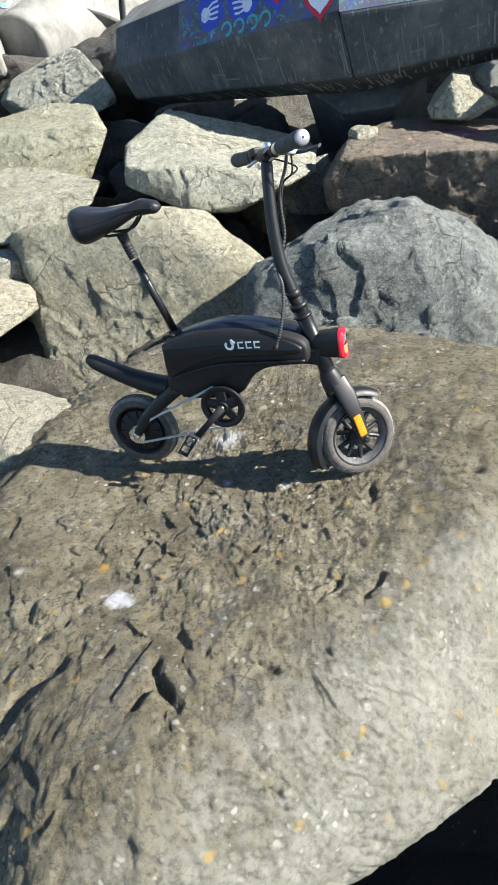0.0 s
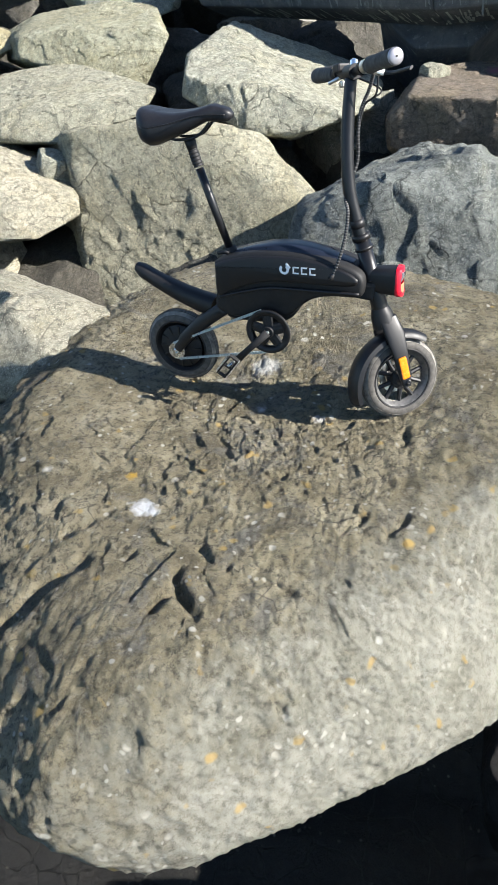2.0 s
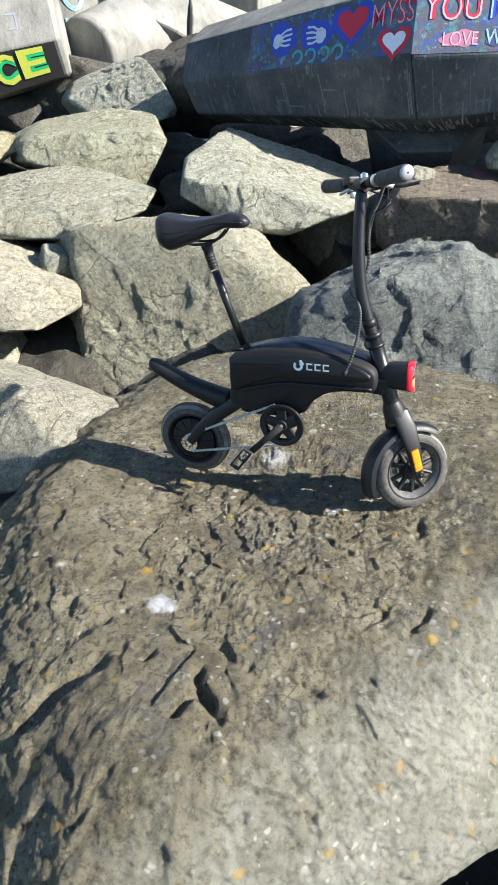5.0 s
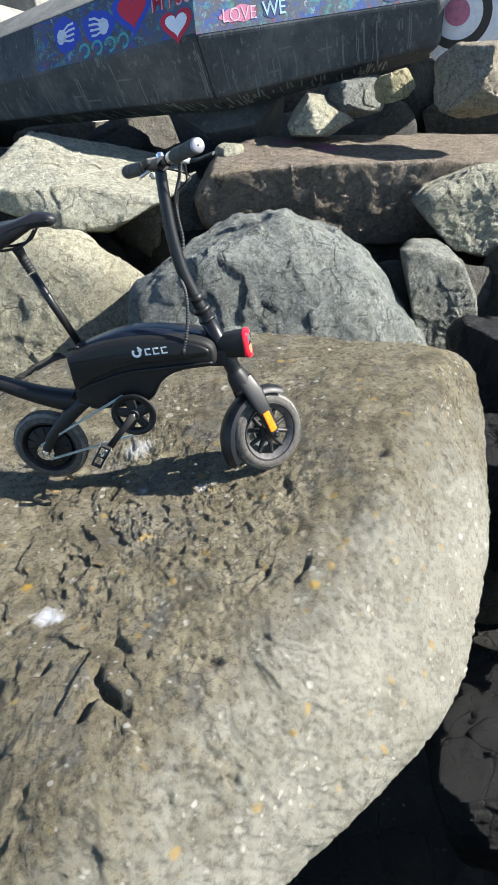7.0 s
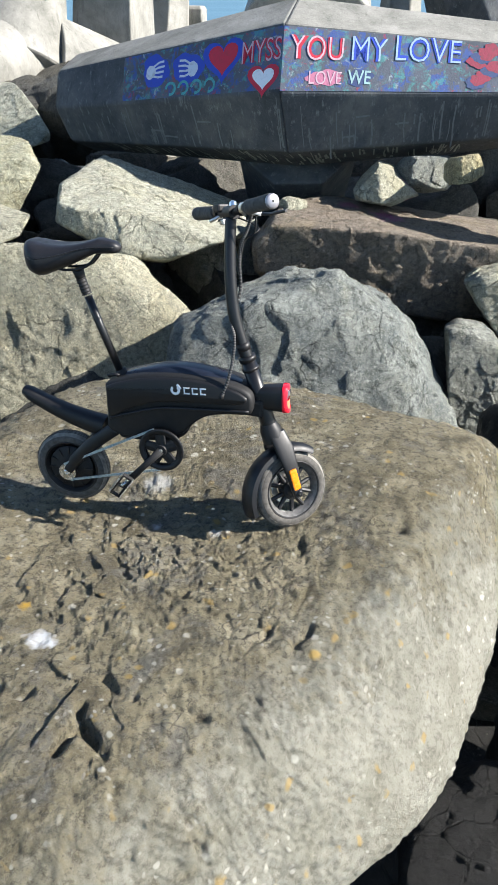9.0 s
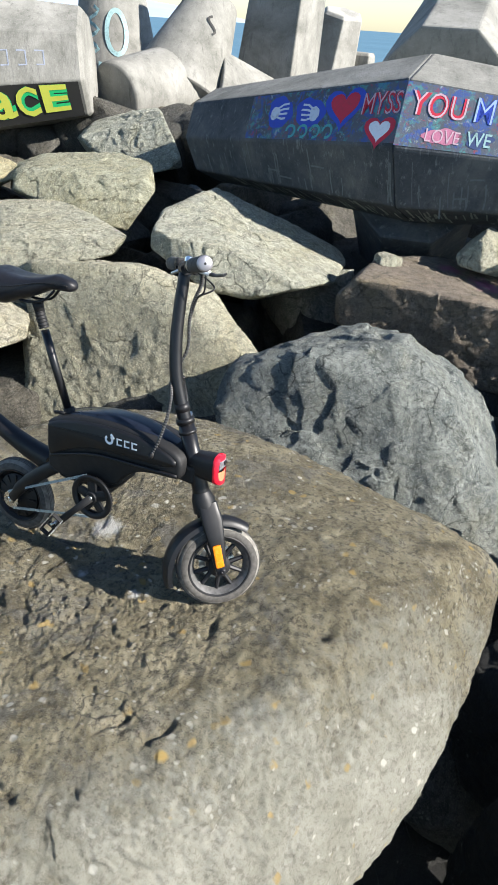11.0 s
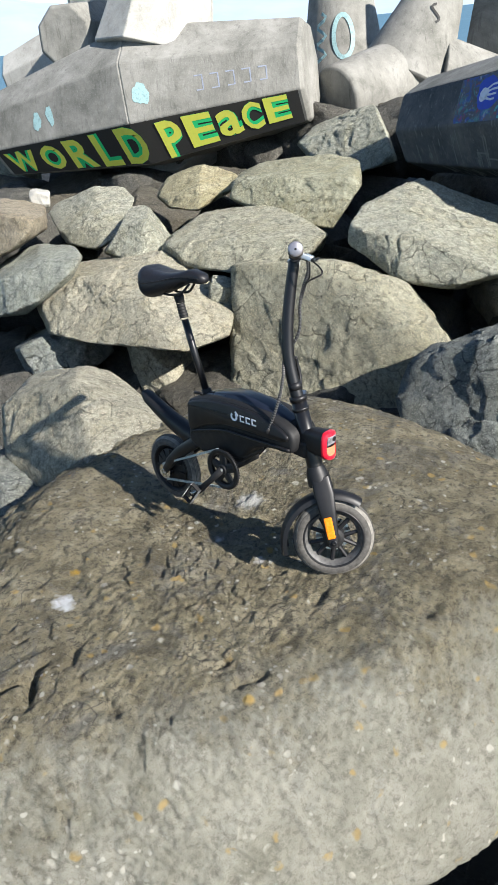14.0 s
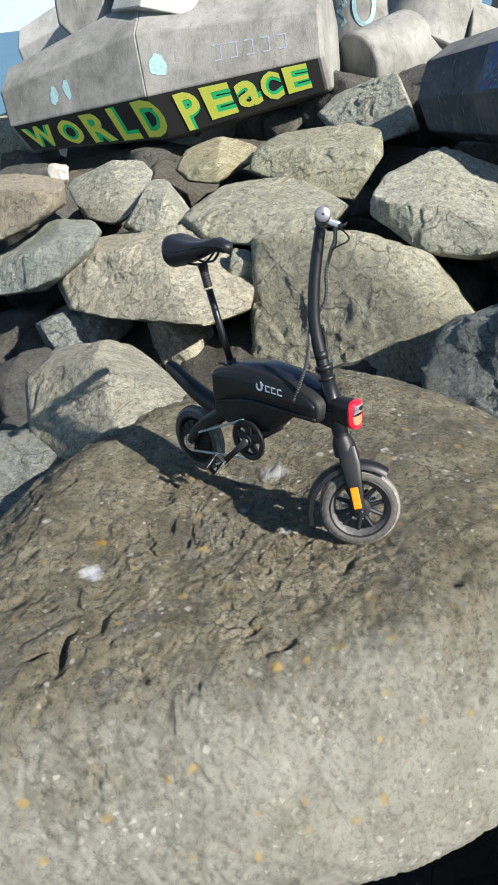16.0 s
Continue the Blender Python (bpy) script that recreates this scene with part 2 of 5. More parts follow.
# flank tone: stain and paint, with the flanks' shade painted in
CONC_DARK = concrete_material("concrete_dark_shaded", (0.045, 0.052, 0.06), (0.075, 0.082, 0.09), (0.13, 0.135, 0.135), 0.5, 0.75)
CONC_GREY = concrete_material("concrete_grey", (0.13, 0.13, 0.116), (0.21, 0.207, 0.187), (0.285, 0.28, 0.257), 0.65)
# brighter copy of the concrete, sunlight on upright legs put into its tone
CONC_PALE = concrete_material("concrete_pale", (0.25, 0.245, 0.22), (0.36, 0.352, 0.32), (0.45, 0.44, 0.408), 0.4)


def plain(name, colour, rough=0.5, metal=0.0, grain=0.15, scale=60, coat=0.0):
    m = Nodes(name)
    lo, hi = tuple(c * (1 - grain) for c in colour), tuple(min(1, c * (1 + grain)) for c in colour)
    m.set(Base_Color=m.ramp(m.noise(scale, 5, 0.6), (0.3, lo), (0.7, hi)), Metallic=metal)
    m.set(Roughness=m.ramp(m.noise(scale * 0.4, 5, 0.65), (0.3, max(0, rough - 0.07)), (0.7, min(1, rough + 0.1))))
    m.bsdf.inputs["Coat Weight"].default_value = coat
    m.bsdf.inputs["Specular IOR Level"].default_value = 0.4
    return m.mat


# ---- shapes ----
def lattice(p, seed):
    """Smooth value noise in -1..1 at rows of places."""
    i = np.floor(p).astype(np.int64)
    f = p - i
    f = f * f * (3 - 2 * f)
    out = np.zeros(len(p))
    for dx in (0, 1):
        for dy in (0, 1):
            for dz in (0, 1):
                h = (i[:, 0] + dx) * 374761393 + (i[:, 1] + dy) * 668265263 + (i[:, 2] + dz) * 2147483647 + seed * 974634541
                h = ((h ^ (h >> 13)) * 1274126177) & 0x7FFFFFFF
                h = ((h ^ (h >> 16)) & 0xFFFF) / 32767.5 - 1
                w = (f[:, 0] if dx else 1 - f[:, 0]) * (f[:, 1] if dy else 1 - f[:, 1]) * (f[:, 2] if dz else 1 - f[:, 2])
                out += h * w
    return out


def fractal(p, octaves, seed, gain=0.5, ridged=False):
    total, amp = np.zeros(len(p)), 1.0
    for k in range(octaves):
        v = lattice(p * 2.03**k + 17.3 * k, seed + k)
        total += amp * (0.5 - np.abs(v) * 1.6 if ridged else v)
        amp *= gain
    return total


def ball_grid(n):
    """Directions and quads of a cube's surface, n squares along an edge."""
    at, dirs, quads = {}, [], []
    for axis in range(3):
        for side in (-1, 1):
            ids = np.zeros((n + 1, n + 1), int)
            for a in range(n + 1):
                for b in range(n + 1):
                    c = [0, 0, 0]
                    c[axis], c[(axis + 1) % 3], c[(axis + 2) % 3] = side * n, 2 * a - n, 2 * b - n
                    key = tuple(c)
                    if key not in at:
                        at[key] = len(dirs)
                        dirs.append(key)
                    ids[a, b] = at[key]
            for a in range(n):
                for b in range(n):
                    q = (ids[a, b], ids[a + 1, b], ids[a + 1, b + 1], ids[a, b + 1])
                    quads.append(q if side > 0 else q[::-1])
    d = np.array(dirs, float) / n
    d = np.tan(d * np.pi / 4)
    return d, quads


GRIDS = {n: ball_grid(n) for n in (20, 40, 90)}
_c = [(x, y, z) for z in (1, -1) for y in (1, -1) for x in (1, -1)]
_e = [(x, y, 0) for x in (1, -1) for y in (1, -1)]
_e = _e + [(x, 0, y) for x, y, _ in _e] + [(0, x, y) for x, y, _ in _e]
BLOCK = np.array([(1, 0, 0), (-1, 0, 0), (0, 1, 0), (0, -1, 0), (0, 0, 1), (0, 0, -1)] + [tuple(v / 3**0.5 for v in c) for c in _c] + [tuple(v / 2**0.5 for v in c) for c in _e])


def gauge(d, normals, reach, p):
    return (np.maximum(d @ normals.T / reach, 0) ** p).sum(1) ** (1 / p)


def mesh_from(name, verts, quads, material, smooth=True):
    me = bpy.data.meshes.new(name)
    me.from_pydata([tuple(v) for v in verts], [], quads)
    me.materials.append(material)
    me.polygons.foreach_set("use_smooth", [smooth] * len(me.polygons))
    me.update()
    return me


def fracture(v, seed, count, size):
    """Broken facets: each place takes the tilted step of its nearest seed."""
    rng = np.random.default_rng(seed)
    pick = v[rng.integers(0, len(v), count)] + rng.normal(size=(count, 3)) * size * 0.05
    lift, tilt = rng.normal(size=count) * 0.5, rng.normal(size=(count, 3)) * 0.9
    step, apart = np.zeros(len(v)), np.sqrt(((v.max(0) - v.min(0)) ** 2).sum() / count) * 0.55
    for i in range(0, len(v), 20000):
        u = v[i : i + 20000]
        w = u + 0.05 * size * np.stack([lattice(u / size * 5, seed + k) for k in range(3)], 1)
        far = np.maximum((w**2).sum(1)[:, None] + (pick**2).sum(1)[None] - 2 * w @ pick.T, 0)
        near = np.argpartition(far, 3, axis=1)[:, :3]
        d = np.take_along_axis(far, near, 1)
        share = np.exp((d.min(1)[:, None] - d) / (0.05 * apart * apart + 1e-9))
        share /= share.sum(1)[:, None]
        rise = lift[near] + ((u[:, None] - pick[near]) * tilt[near]).sum(2) / size * 1.6
        step[i : i + 20000] = (np.clip(rise, -1.4, 1.4) * share).sum(1)
    return step


def boulder(label, place, turn, half, chops, material, n=26, seed=0, rough=1.0):
    """A broken block: a box with chopped corners, chance facets and a fractured skin."""
    rng = np.random.default_rng(seed)
    d, quads = GRIDS[n]
    d = d / np.linalg.norm(d, axis=1)[:, None]
    reach = np.r_[np.ones(6), chops, np.full(12, 1.37)]
    extra = rng.normal(size=(16, 3))
    extra /= np.linalg.norm(extra, axis=1)[:, None]
    far = 1 / gauge(extra, BLOCK, reach, 20)
    normals, reach = np.vstack([BLOCK, extra]), np.r_[reach, far * rng.uniform(0.86, 1.02, 16)]
    u = d / gauge(d, normals, reach, 60)[:, None]
    v = u * np.array(half)
    s = float(np.mean(half))
    away = v / np.linalg.norm(v, axis=1)[:, None]
    bump = 0.022 * s * fractal(v / s * 2.2, 4, seed * 13 + 1) + 0.018 * s * fractal(v / s * 5.5, 4, seed * 13 + 7, 0.6, True)
    bump += 0.025 * s * fracture(v, seed * 5 + 2, 26, s) + 0.016 * s * fracture(v, seed * 5 + 3, 120, s * 0.5)
    v = v + away * (rough * bump)[:, None]
    ob = new("boulder", mesh_from("boulder", v, quads, material))
    ob.matrix_world = pose(*place, *turn)
    ob.data.set_sharp_from_angle(angle=radians(38))
    return tagged(ob, label, "boulder", "boulders of the sea wall")


def hewn(label, place, cuts, material, seed, rough):
    """A quarried block: the room within the cuts (azimuth, elevation, reach), its edges worn and its skin broken."""
    rng = np.random.default_rng(seed)
    d, quads = GRIDS[90]
    d = d / np.linalg.norm(d, axis=1)[:, None]
    az, el, reach = np.radians([c[0] for c in cuts]), np.radians([c[1] for c in cuts]), np.array([c[2] for c in cuts])
    normals = np.stack([np.cos(az) * np.cos(el), np.sin(az) * np.cos(el), np.sin(el)], 1)
    extra = rng.normal(size=(14, 3))
    extra /= np.linalg.norm(extra, axis=1)[:, None]
    far = np.array([np.max((d / gauge(d, normals, reach, 40)[:, None]) @ e) for e in extra])
    normals, reach = np.vstack([normals, extra]), np.r_[reach, far * rng.uniform(0.90, 1.0, 14)]
    v = d / gauge(d, normals, reach, 70)[:, None]
    s = float(np.median(np.linalg.norm(v, axis=1)))
    away = v / np.linalg.norm(v, axis=1)[:, None]
    bump = 0.014 * s * fractal(v / s * 2.2, 4, seed * 13 + 1) + 0.008 * s * fractal(v / s * 7.5, 5, seed * 13 + 7, 0.62, True)
    bump += 0.024 * s * fracture(v, seed * 5 + 2, 34, s) + 0.014 * s * fracture(v, seed * 5 + 3, 220, s * 0.4) + 0.013 * s * fracture(v, seed * 5 + 4, 700, s * 0.2)
    v = v + away * (rough * bump)[:, None]
    ob = new("boulder", mesh_from("boulder", v, quads, material))
    ob.location = place
    ob.data.set_sharp_from_angle(angle=radians(34))
    return tagged(ob, label, "boulder", "boulders of the sea wall")


# ---- sea wall stones ----
hewn("pale flat-topped boulder behind the bicycle", (-0.98, 6.35, -0.27), [(-170, 14, 0.63), (172, 59, 0.55), (63, 78, 0.56), (28, 64, 0.61), (21, 56, 0.67), (-6, -17, 0.97), (-41, -66, 0.44), (-108, -70, 0.35), (-145, -53, 0.35), (-6, 70, 0.35), (-80, 26, 0.94), (-54, 79, 0.42), (-85, 36, 0.89), (90, 0, 0.35)], ROCK_PALE, 1, 0.8)
hewn("blue-grey rough boulder with shaded hollow faces", (0.57, 4.42, -1.27), [(180, 12, 1.18), (161, 45, 1.27), (133, 63, 1.17), (107, 70, 1.14), (38, 65, 1.1), (-1, 29, 0.86), (0, 30, 0.87), (-17, 5, 0.9), (-92, -52, 0.59), (-165, -18, 0.84), (164, 64, 1.16), (-99, 18, 0.66), (132, 77, 1.11), (-93, 16, 0.58), (2, 56, 0.96), (-78, 17, 0.59), (-9, 32, 0.81), (-54, 21, 0.71), (90, 0, 0.58)], ROCK_BLUE, 2, 0.8)
hewn("large pale grey boulder with sheer fractured face", (-1.43, 5.35, -1.37), [(153, 71, 1.33), (90, 72, 1.19), (31, 34, 1.01), (64, 65, 1.08), (28, 34, 1.2), (7, -12, 0.88), (-50, -55, 0.65), (-142, -8, 1.03), (-150, 6, 0.97), (116, 78, 1.22), (-91, 11, 0.65), (89, 75, 1.18), (-90, 12, 0.68), (38, 46, 1.11), (-77, 16, 0.87), (90, 0, 0.65)], ROCK_PALE, 33, 0.5)
hewn("long dark slab with purple paint on top", (1.00, 6.18, -0.59), [(165, 39, 0.79), (113, 75, 0.53), (76, 77, 0.53), (19, 70, 0.9), (-21, 19, 1.94), (-69, -63, 0.71), (-117, -68, 0.42), (-144, -60, 0.47), (-179, -5, 0.91), (18, 80, 0.42), (-91, -9, 0.75), (-15, 85, 0.48), (-91, -8, 0.76), (90, 0, 0.42)], ROCK_PURPLE, 16, 0.8)
hewn("broad fractured grey boulder beside the slab", (2.29, 5.44, -0.71), [(133, 56, 0.41), (102, 71, 0.38), (-17, 26, 0.36), (-47, -41, 0.45), (177, -36, 0.36), (-142, -64, 0.36), (160, 8, 0.53), (137, 73, 0.36), (-89, -4, 0.37), (67, 84, 0.35), (-90, -3, 0.37), (90, 0, 0.36)], ROCK_PALE, 17, 0.8)
hewn("upright narrow grey-green stone", (1.81, 4.86, -1.27), [(148, 33, 0.57), (70, 68, 0.56), (-3, 36, 0.33), (-12, 21, 0.26), (-21, 4, 0.24), (-46, -34, 0.39), (-162, -47, 0.28), (167, -10, 0.24), (22, 72, 0.52), (-89, 3, 0.34), (-1, 40, 0.34), (-86, 3, 0.34), (90, 0, 0.24)], ROCK_BLUE, 18, 0.8)
hewn("ochre-stained pale boulder below the concrete blocks", (-2.52, 7.27, -0.08), [(-157, 43, 0.77), (-180, 73, 0.5), (106, 81, 0.4), (52, 72, 0.39), (24, 7, 0.45), (15, -36, 0.33), (-110, -71, 0.33), (-129, -59, 0.42), (-150, 10, 0.9), (-159, 84, 0.33), (-94, 36, 0.72), (-67, 86, 0.34), (-89, 38, 0.71), (90, 0, 0.33)], ROCK_OCHRE, 4, 0.8)
hewn("low rounded pale grey boulder", (-2.82, 6.13, -0.32), [(-162, 55, 0.48), (-169, 63, 0.43), (134, 78, 0.38), (56, 65, 0.42), (44, 52, 0.52), (17, -28, 0.73), (-29, -71, 0.27), (-95, -70, 0.27), (-125, -49, 0.46), (-142, 80, 0.27), (-100, 51, 0.58), (-123, 84, 0.28), (-94, 49, 0.62), (90, 0, 0.27)], ROCK_PALE, 5, 0.8)
hewn("pale speckled boulder wedged over darker stones", (-3.22, 5.19, -0.63), [(-159, 60, 0.81), (137, 76, 0.48), (83, 70, 0.46), (41, 21, 0.64), (26, -20, 0.73), (-23, -65, 0.51), (-84, -65, 0.41), (-96, -60, 0.48), (-128, -12, 0.97), (164, 81, 0.41), (-97, 41, 0.65), (23, 69, 0.43), (-49, 62, 0.64), (90, 0, 0.41)], ROCK_CREAM, 6, 0.7)
hewn("smooth cream boulder half in shade", (-1.95, 2.85, -0.47), [(-159, 51, 0.43), (132, 68, 0.36), (86, 58, 0.36), (62, 37, 0.35), (51, 20, 0.42), (30, -17, 0.54), (-68, -56, 0.35), (-115, -20, 0.46), (-132, 12, 0.46), (171, 71, 0.35), (-110, 45, 0.5), (64, 60, 0.35), (-46, 70, 0.64), (90, 0, 0.35)], ROCK_CREAM, 7, 0.5)
hewn("grey boulder under the lettered concrete block", (-4.87, 6.35, -0.26), [(-146, 49, 0.45), (131, 81, 0.44), (48, 40, 0.52), (35, -25, 0.35), (16, -62, 0.25), (-107, -64, 0.27), (-130, -20, 0.37), (-71, 76, 0.32), (-85, 46, 0.5), (-119, 58, 0.25), (-103, 37, 0.4), (90, 0, 0.25)], ROCK_PALE, 9, 0.8)
hewn("small grey wedge-shaped boulder", (-3.95, 6.01, -0.26), [(-148, 39, 0.23), (-148, 39, 0.23), (60, 64, 0.39), (23, -43, 0.38), (13, -59, 0.25), (-9, -71, 0.23), (-117, -54, 0.31), (37, 31, 0.23), (-55, 24, 0.64), (-147, 86, 0.24), (-92, 30, 0.47), (90, 0, 0.29)], ROCK_PALE, 10, 0.8)
hewn("grey boulder with warm brown edge", (-4.06, 7.21, -0.09), [(-149, 36, 0.34), (-157, 57, 0.34), (64, 74, 0.37), (29, -13, 0.48), (9, -65, 0.19), (-101, -73, 0.19), (-133, -40, 0.31), (-24, 76, 0.27), (-71, 54, 0.44), (-127, 64, 0.19), (-105, 43, 0.35), (90, 0, 0.19)], ROCK_OCHRE, 11, 0.8)
hewn("pointed grey boulder against the concrete legs", (-2.80, 9.07, 0.13), [(-161, 46, 0.55), (164, 81, 0.38), (24, 25, 0.34), (23, 19, 0.35), (-15, -74, 0.33), (-120, -74, 0.36), (-147, -36, 0.58), (-139, 69, 0.37), (-106, 43, 0.58), (-152, 71, 0.33), (-102, 35, 0.6), (90, 0, 0.33)], ROCK_PALE, 12, 0.9)
hewn("weathered grey-brown rounded boulder", (-6.19, 5.53, -0.25), [(-131, 30, 0.35), (152, 82, 0.46), (70, 66, 0.57), (45, -8, 0.99), (2, -73, 0.35), (22, -64, 0.44), (-104, -55, 0.57), (-128, 17, 0.39), (61, 84, 0.44), (-89, 23, 0.68), (158, 87, 0.35), (-91, 24, 0.64), (90, 0, 0.37)], ROCK_BROWN, 13, 0.8)
hewn("grey-green speckled boulder in half shade", (-5.01, 5.14, -0.63), [(-151, 58, 0.3), (-162, 66, 0.29), (79, 68, 0.53), (52, 28, 0.76), (34, -36, 0.47), (16, -61, 0.26), (-57, -72, 0.26), (-121, -17, 0.47), (-143, 67, 0.26), (-103, 34, 0.52), (-178, 84, 0.4), (-93, 30, 0.66), (90, 0, 0.26)], ROCK_PALE, 14, 0.8)
hewn("small pointed stone with pink and blue paint", (1.17, 6.24, 0.01), [(164, 28, 0.19), (157, 49, 0.17), (28, 73, 0.17), (-1, 43, 0.17), (-42, -63, 0.19), (-128, -74, 0.16), (176, -18, 0.24), (170, 42, 0.16), (-118, 23, 0.35), (-18, 54, 0.16), (-69, 27, 0.3), (90, 0, 0.16)], ROCK_SPRAYED, 19, 0.7)
STONES = [
    ("bright coarse-grained angular stone", (-3.02, 4.90, -1.06), (10, -120, -15), (0.33, 0.24, 0.18), (1.58, 1.58, 1.59, 1.56, 1.58, 1.57, 1.58, 1.58)),
    ("dark grey stone in a gap", (-4.05, 4.73, -1.06), (14, -17, -34), (0.47, 0.38, 0.27), (1.58, 1.58, 1.58, 1.59, 1.56, 1.58, 1.58, 1.58)),
    ("small mossy green-grey stone", (1.51, 6.27, 0.08), (-16, 4, 22), (0.23, 0.17, 0.14), (1.58, 1.59, 1.58, 1.58, 1.58, 1.58, 1.73, 1.58)),
    ("small rough ochre stone", (1.75, 5.88, 0.20), (-14, -4, 18), (0.12, 0.14, 0.10), (1.58, 1.58, 1.59, 1.58, 1.58, 1.58, 1.58, 1.58)),
    ("brown-grey layered rough boulder", (2.30, 5.63, 0.21), (-16, 19, 30), (0.23, 0.26, 0.23), (1.58, 1.58, 1.58, 1.58, 1.58, 1.58, 1.58, 1.59)),
    ("dark shaded boulder deep in a gap", (-0.23, 6.35, -0.67), (-25, -10, 37), (0.32, 0.37, 0.27), (1.58, 1.73, 1.58, 1.58, 1.58, 1.54, 1.58, 1.54)),
]
SKIN = [ROCK_CREAM, ROCK_BLUE, ROCK_BLUE, ROCK_OCHRE, ROCK_BROWN, ROCK_BLUE]
for k, (label, place, turn, half, chops) in enumerate(STONES):
    boulder(label, place, turn, half, chops, SKIN[k], 40, (8, 15, 20, 21, 22, 23)[k])

MAIN_AT = np.array((-0.2, 1.75, -0.5))
MAIN_REACH = np.array([0.46, 0.45, 0.98, 1.27, 1.02, 1.05, 1.10, 0.99, 0.90, 0.91, 1.01, 1.17, 0.79, 0.89, 1.65, 1.85, 1.50, 1.59, 1.67, 1.48, 1.38, 1.40, 1.46, 1.60, 1.29, 0.96, 1.56, 1.74, 1.34, 1.51, 1.58, 1.38, 1.23, 1.26, 1.36, 1.47, 0.88, 0.80, 1.11, 1.21, 0.94, 1.00, 1.12, 0.93, 0.89, 0.82, 0.99, 1.01, 0.87, 0.92])
MAIN_NORMALS = np.array([(0, 0, 1), (0, 0, -1)] + [(math.cos(radians(a)) * math.cos(radians(e)), math.sin(radians(a)) * math.cos(radians(e)), math.sin(radians(e))) for e in (-35, 0, 30, 60) for a in range(0, 360, 30)])
# swells (x, y, rise, width) of the top
SWELLS = [(-0.63, 2.04, -0.075, 0.30), (0.10, 1.85, -0.050, 0.25), (0.35, 1.95, 0.05, 0.2), (-0.65, 1.42, -0.028, 0.22), (0.27, 1.18, -0.06, 0.16), (-0.5, 0.56, 0.03, 0.2), (-0.43, 1.04, 0.02, 0.18), (0.2, 1.28, 0.03, 0.12)]


# gouges: (places along it, half width, depth)
GOUGES = [
    ([(-0.451, 1.091), (-0.418, 1.025), (-0.367, 0.964)], 0.013, 0.07), ([(-0.453, 1.032), (-0.49, 0.967)], 0.012, 0.045),
    ([(-0.403, 1.186), (-0.36, 1.124), (-0.327, 1.119)], 0.012, 0.04), ([(-0.308, 1.098), (-0.223, 1.087), (-0.135, 1.064)], 0.008, 0.025),
    ([(-0.185, 0.848), (-0.141, 0.812)], 0.008, 0.035), ([(0.096, 1.292), (0.135, 1.349)], 0.016, 0.035),
    ([(0.441, 1.748), (0.491, 1.781)], 0.010, 0.035), ([(-0.044, 1.284), (0.03, 1.356)], 0.010, 0.025), ([(0.125, 1.751), (0.134, 1.677)], 0.008, 0.025),
    ([(-0.445, 1.667), (-0.399, 1.596)], 0.010, 0.025), ([(-0.258, 1.474), (-0.219, 1.512)], 0.012, 0.025), ([(-0.803, 1.174), (-0.725, 1.193), (-0.598, 1.152)], 0.016, 0.035),
    ([(-0.885, 0.983), (-0.811, 1.063), (-0.729, 1.147)], 0.022, 0.06), ([(-0.814, 1.229), (-0.766, 1.277)], 0.016, 0.035), ([(-0.055, 1.044), (-0.042, 1.005)], 0.008, 0.02),
    ([(0.38, 2.051), (0.50, 2.047), (0.616, 2.023)], 0.006, 0.02), ([(-0.667, 0.732), (-0.614, 0.823)], 0.010, 0.03),
]


def main_rock():
    d, quads = ball_grid(210)
    d = d / np.linalg.norm(d, axis=1)[:, None]
    v = d / gauge(d, MAIN_NORMALS, MAIN_REACH, 18)[:, None]
    w = v + MAIN_AT
    up = np.clip((w[:, 2] + 0.5) * 3, 0, 1)
    lift = sum(a * np.exp(-((w[:, 0] - x) ** 2 + (w[:, 1] - y) ** 2) / (2 * s * s)) for x, y, a, s in SWELLS)
    away = v / np.linalg.norm(v, axis=1)[:, None]
    # the flank towards the sun is scoured smoother than the top
    worn = np.clip((-0.72 * w[:, 0] + 0.70 * w[:, 1] - 0.62) * 5, 0, 1)
    bump = 0.007 * fractal(v * 3.1, 4, 5) + (0.5 + 0.5 * worn) * 0.006 * fractal(v * 8, 4, 9, 0.6, True) + 0.0060 * fractal(v * 27, 4, 21, 0.75)
    bump += (0.25 + 0.75 * worn) * (0.003 * fracture(v, 31, 70, 0.5) + 0.0055 * fracture(v, 32, 1300, 0.09))
    flake = fractal(v * 15 + 2, 4, 41, 0.62, True)
    bump += (0.12 + 0.88 * worn) * 0.007 * np.clip(flake, -1.2, 0.6) * np.clip(0.55 + 1.3 * fractal(v * 2.7, 3, 51), 0.1, 1.3)
    v = v + away * bump[:, None]
    w = v[:, :2] + MAIN_AT[:2] + 0.014 * np.stack([lattice(v * 22, 71) + 0.6 * lattice(v * 55, 73), lattice(v * 22, 72) + 0.6 * lattice(v * 55, 74)], 1)
    for line, half, deep in GOUGES:
        near = np.full(len(v), 9.0)
        for (ax, ay), (bx, by) in zip(line, line[1:]):
            a, d = np.array((ax, ay)), np.array((bx - ax, by - ay))
            t = np.clip(((w - a) @ d) / (d @ d), 0, 1)
            near = np.minimum(near, np.hypot(*(w - a - t[:, None] * d).T))
        lift = lift - 0.6 * deep * np.clip(1.6 * np.exp(-((near / half) ** 2)), 0, 1) * (0.7 + 0.5 * lattice(v * 14, 77))
    v[:, 2] += lift * up
    ob = new("boulder", mesh_from("boulder", v + MAIN_AT, quads, ROCK_MAIN))
    return tagged(ob, "huge flat-topped pale boulder, worn brown on top, carrying the bicycle", "boulder", "boulders of the sea wall")


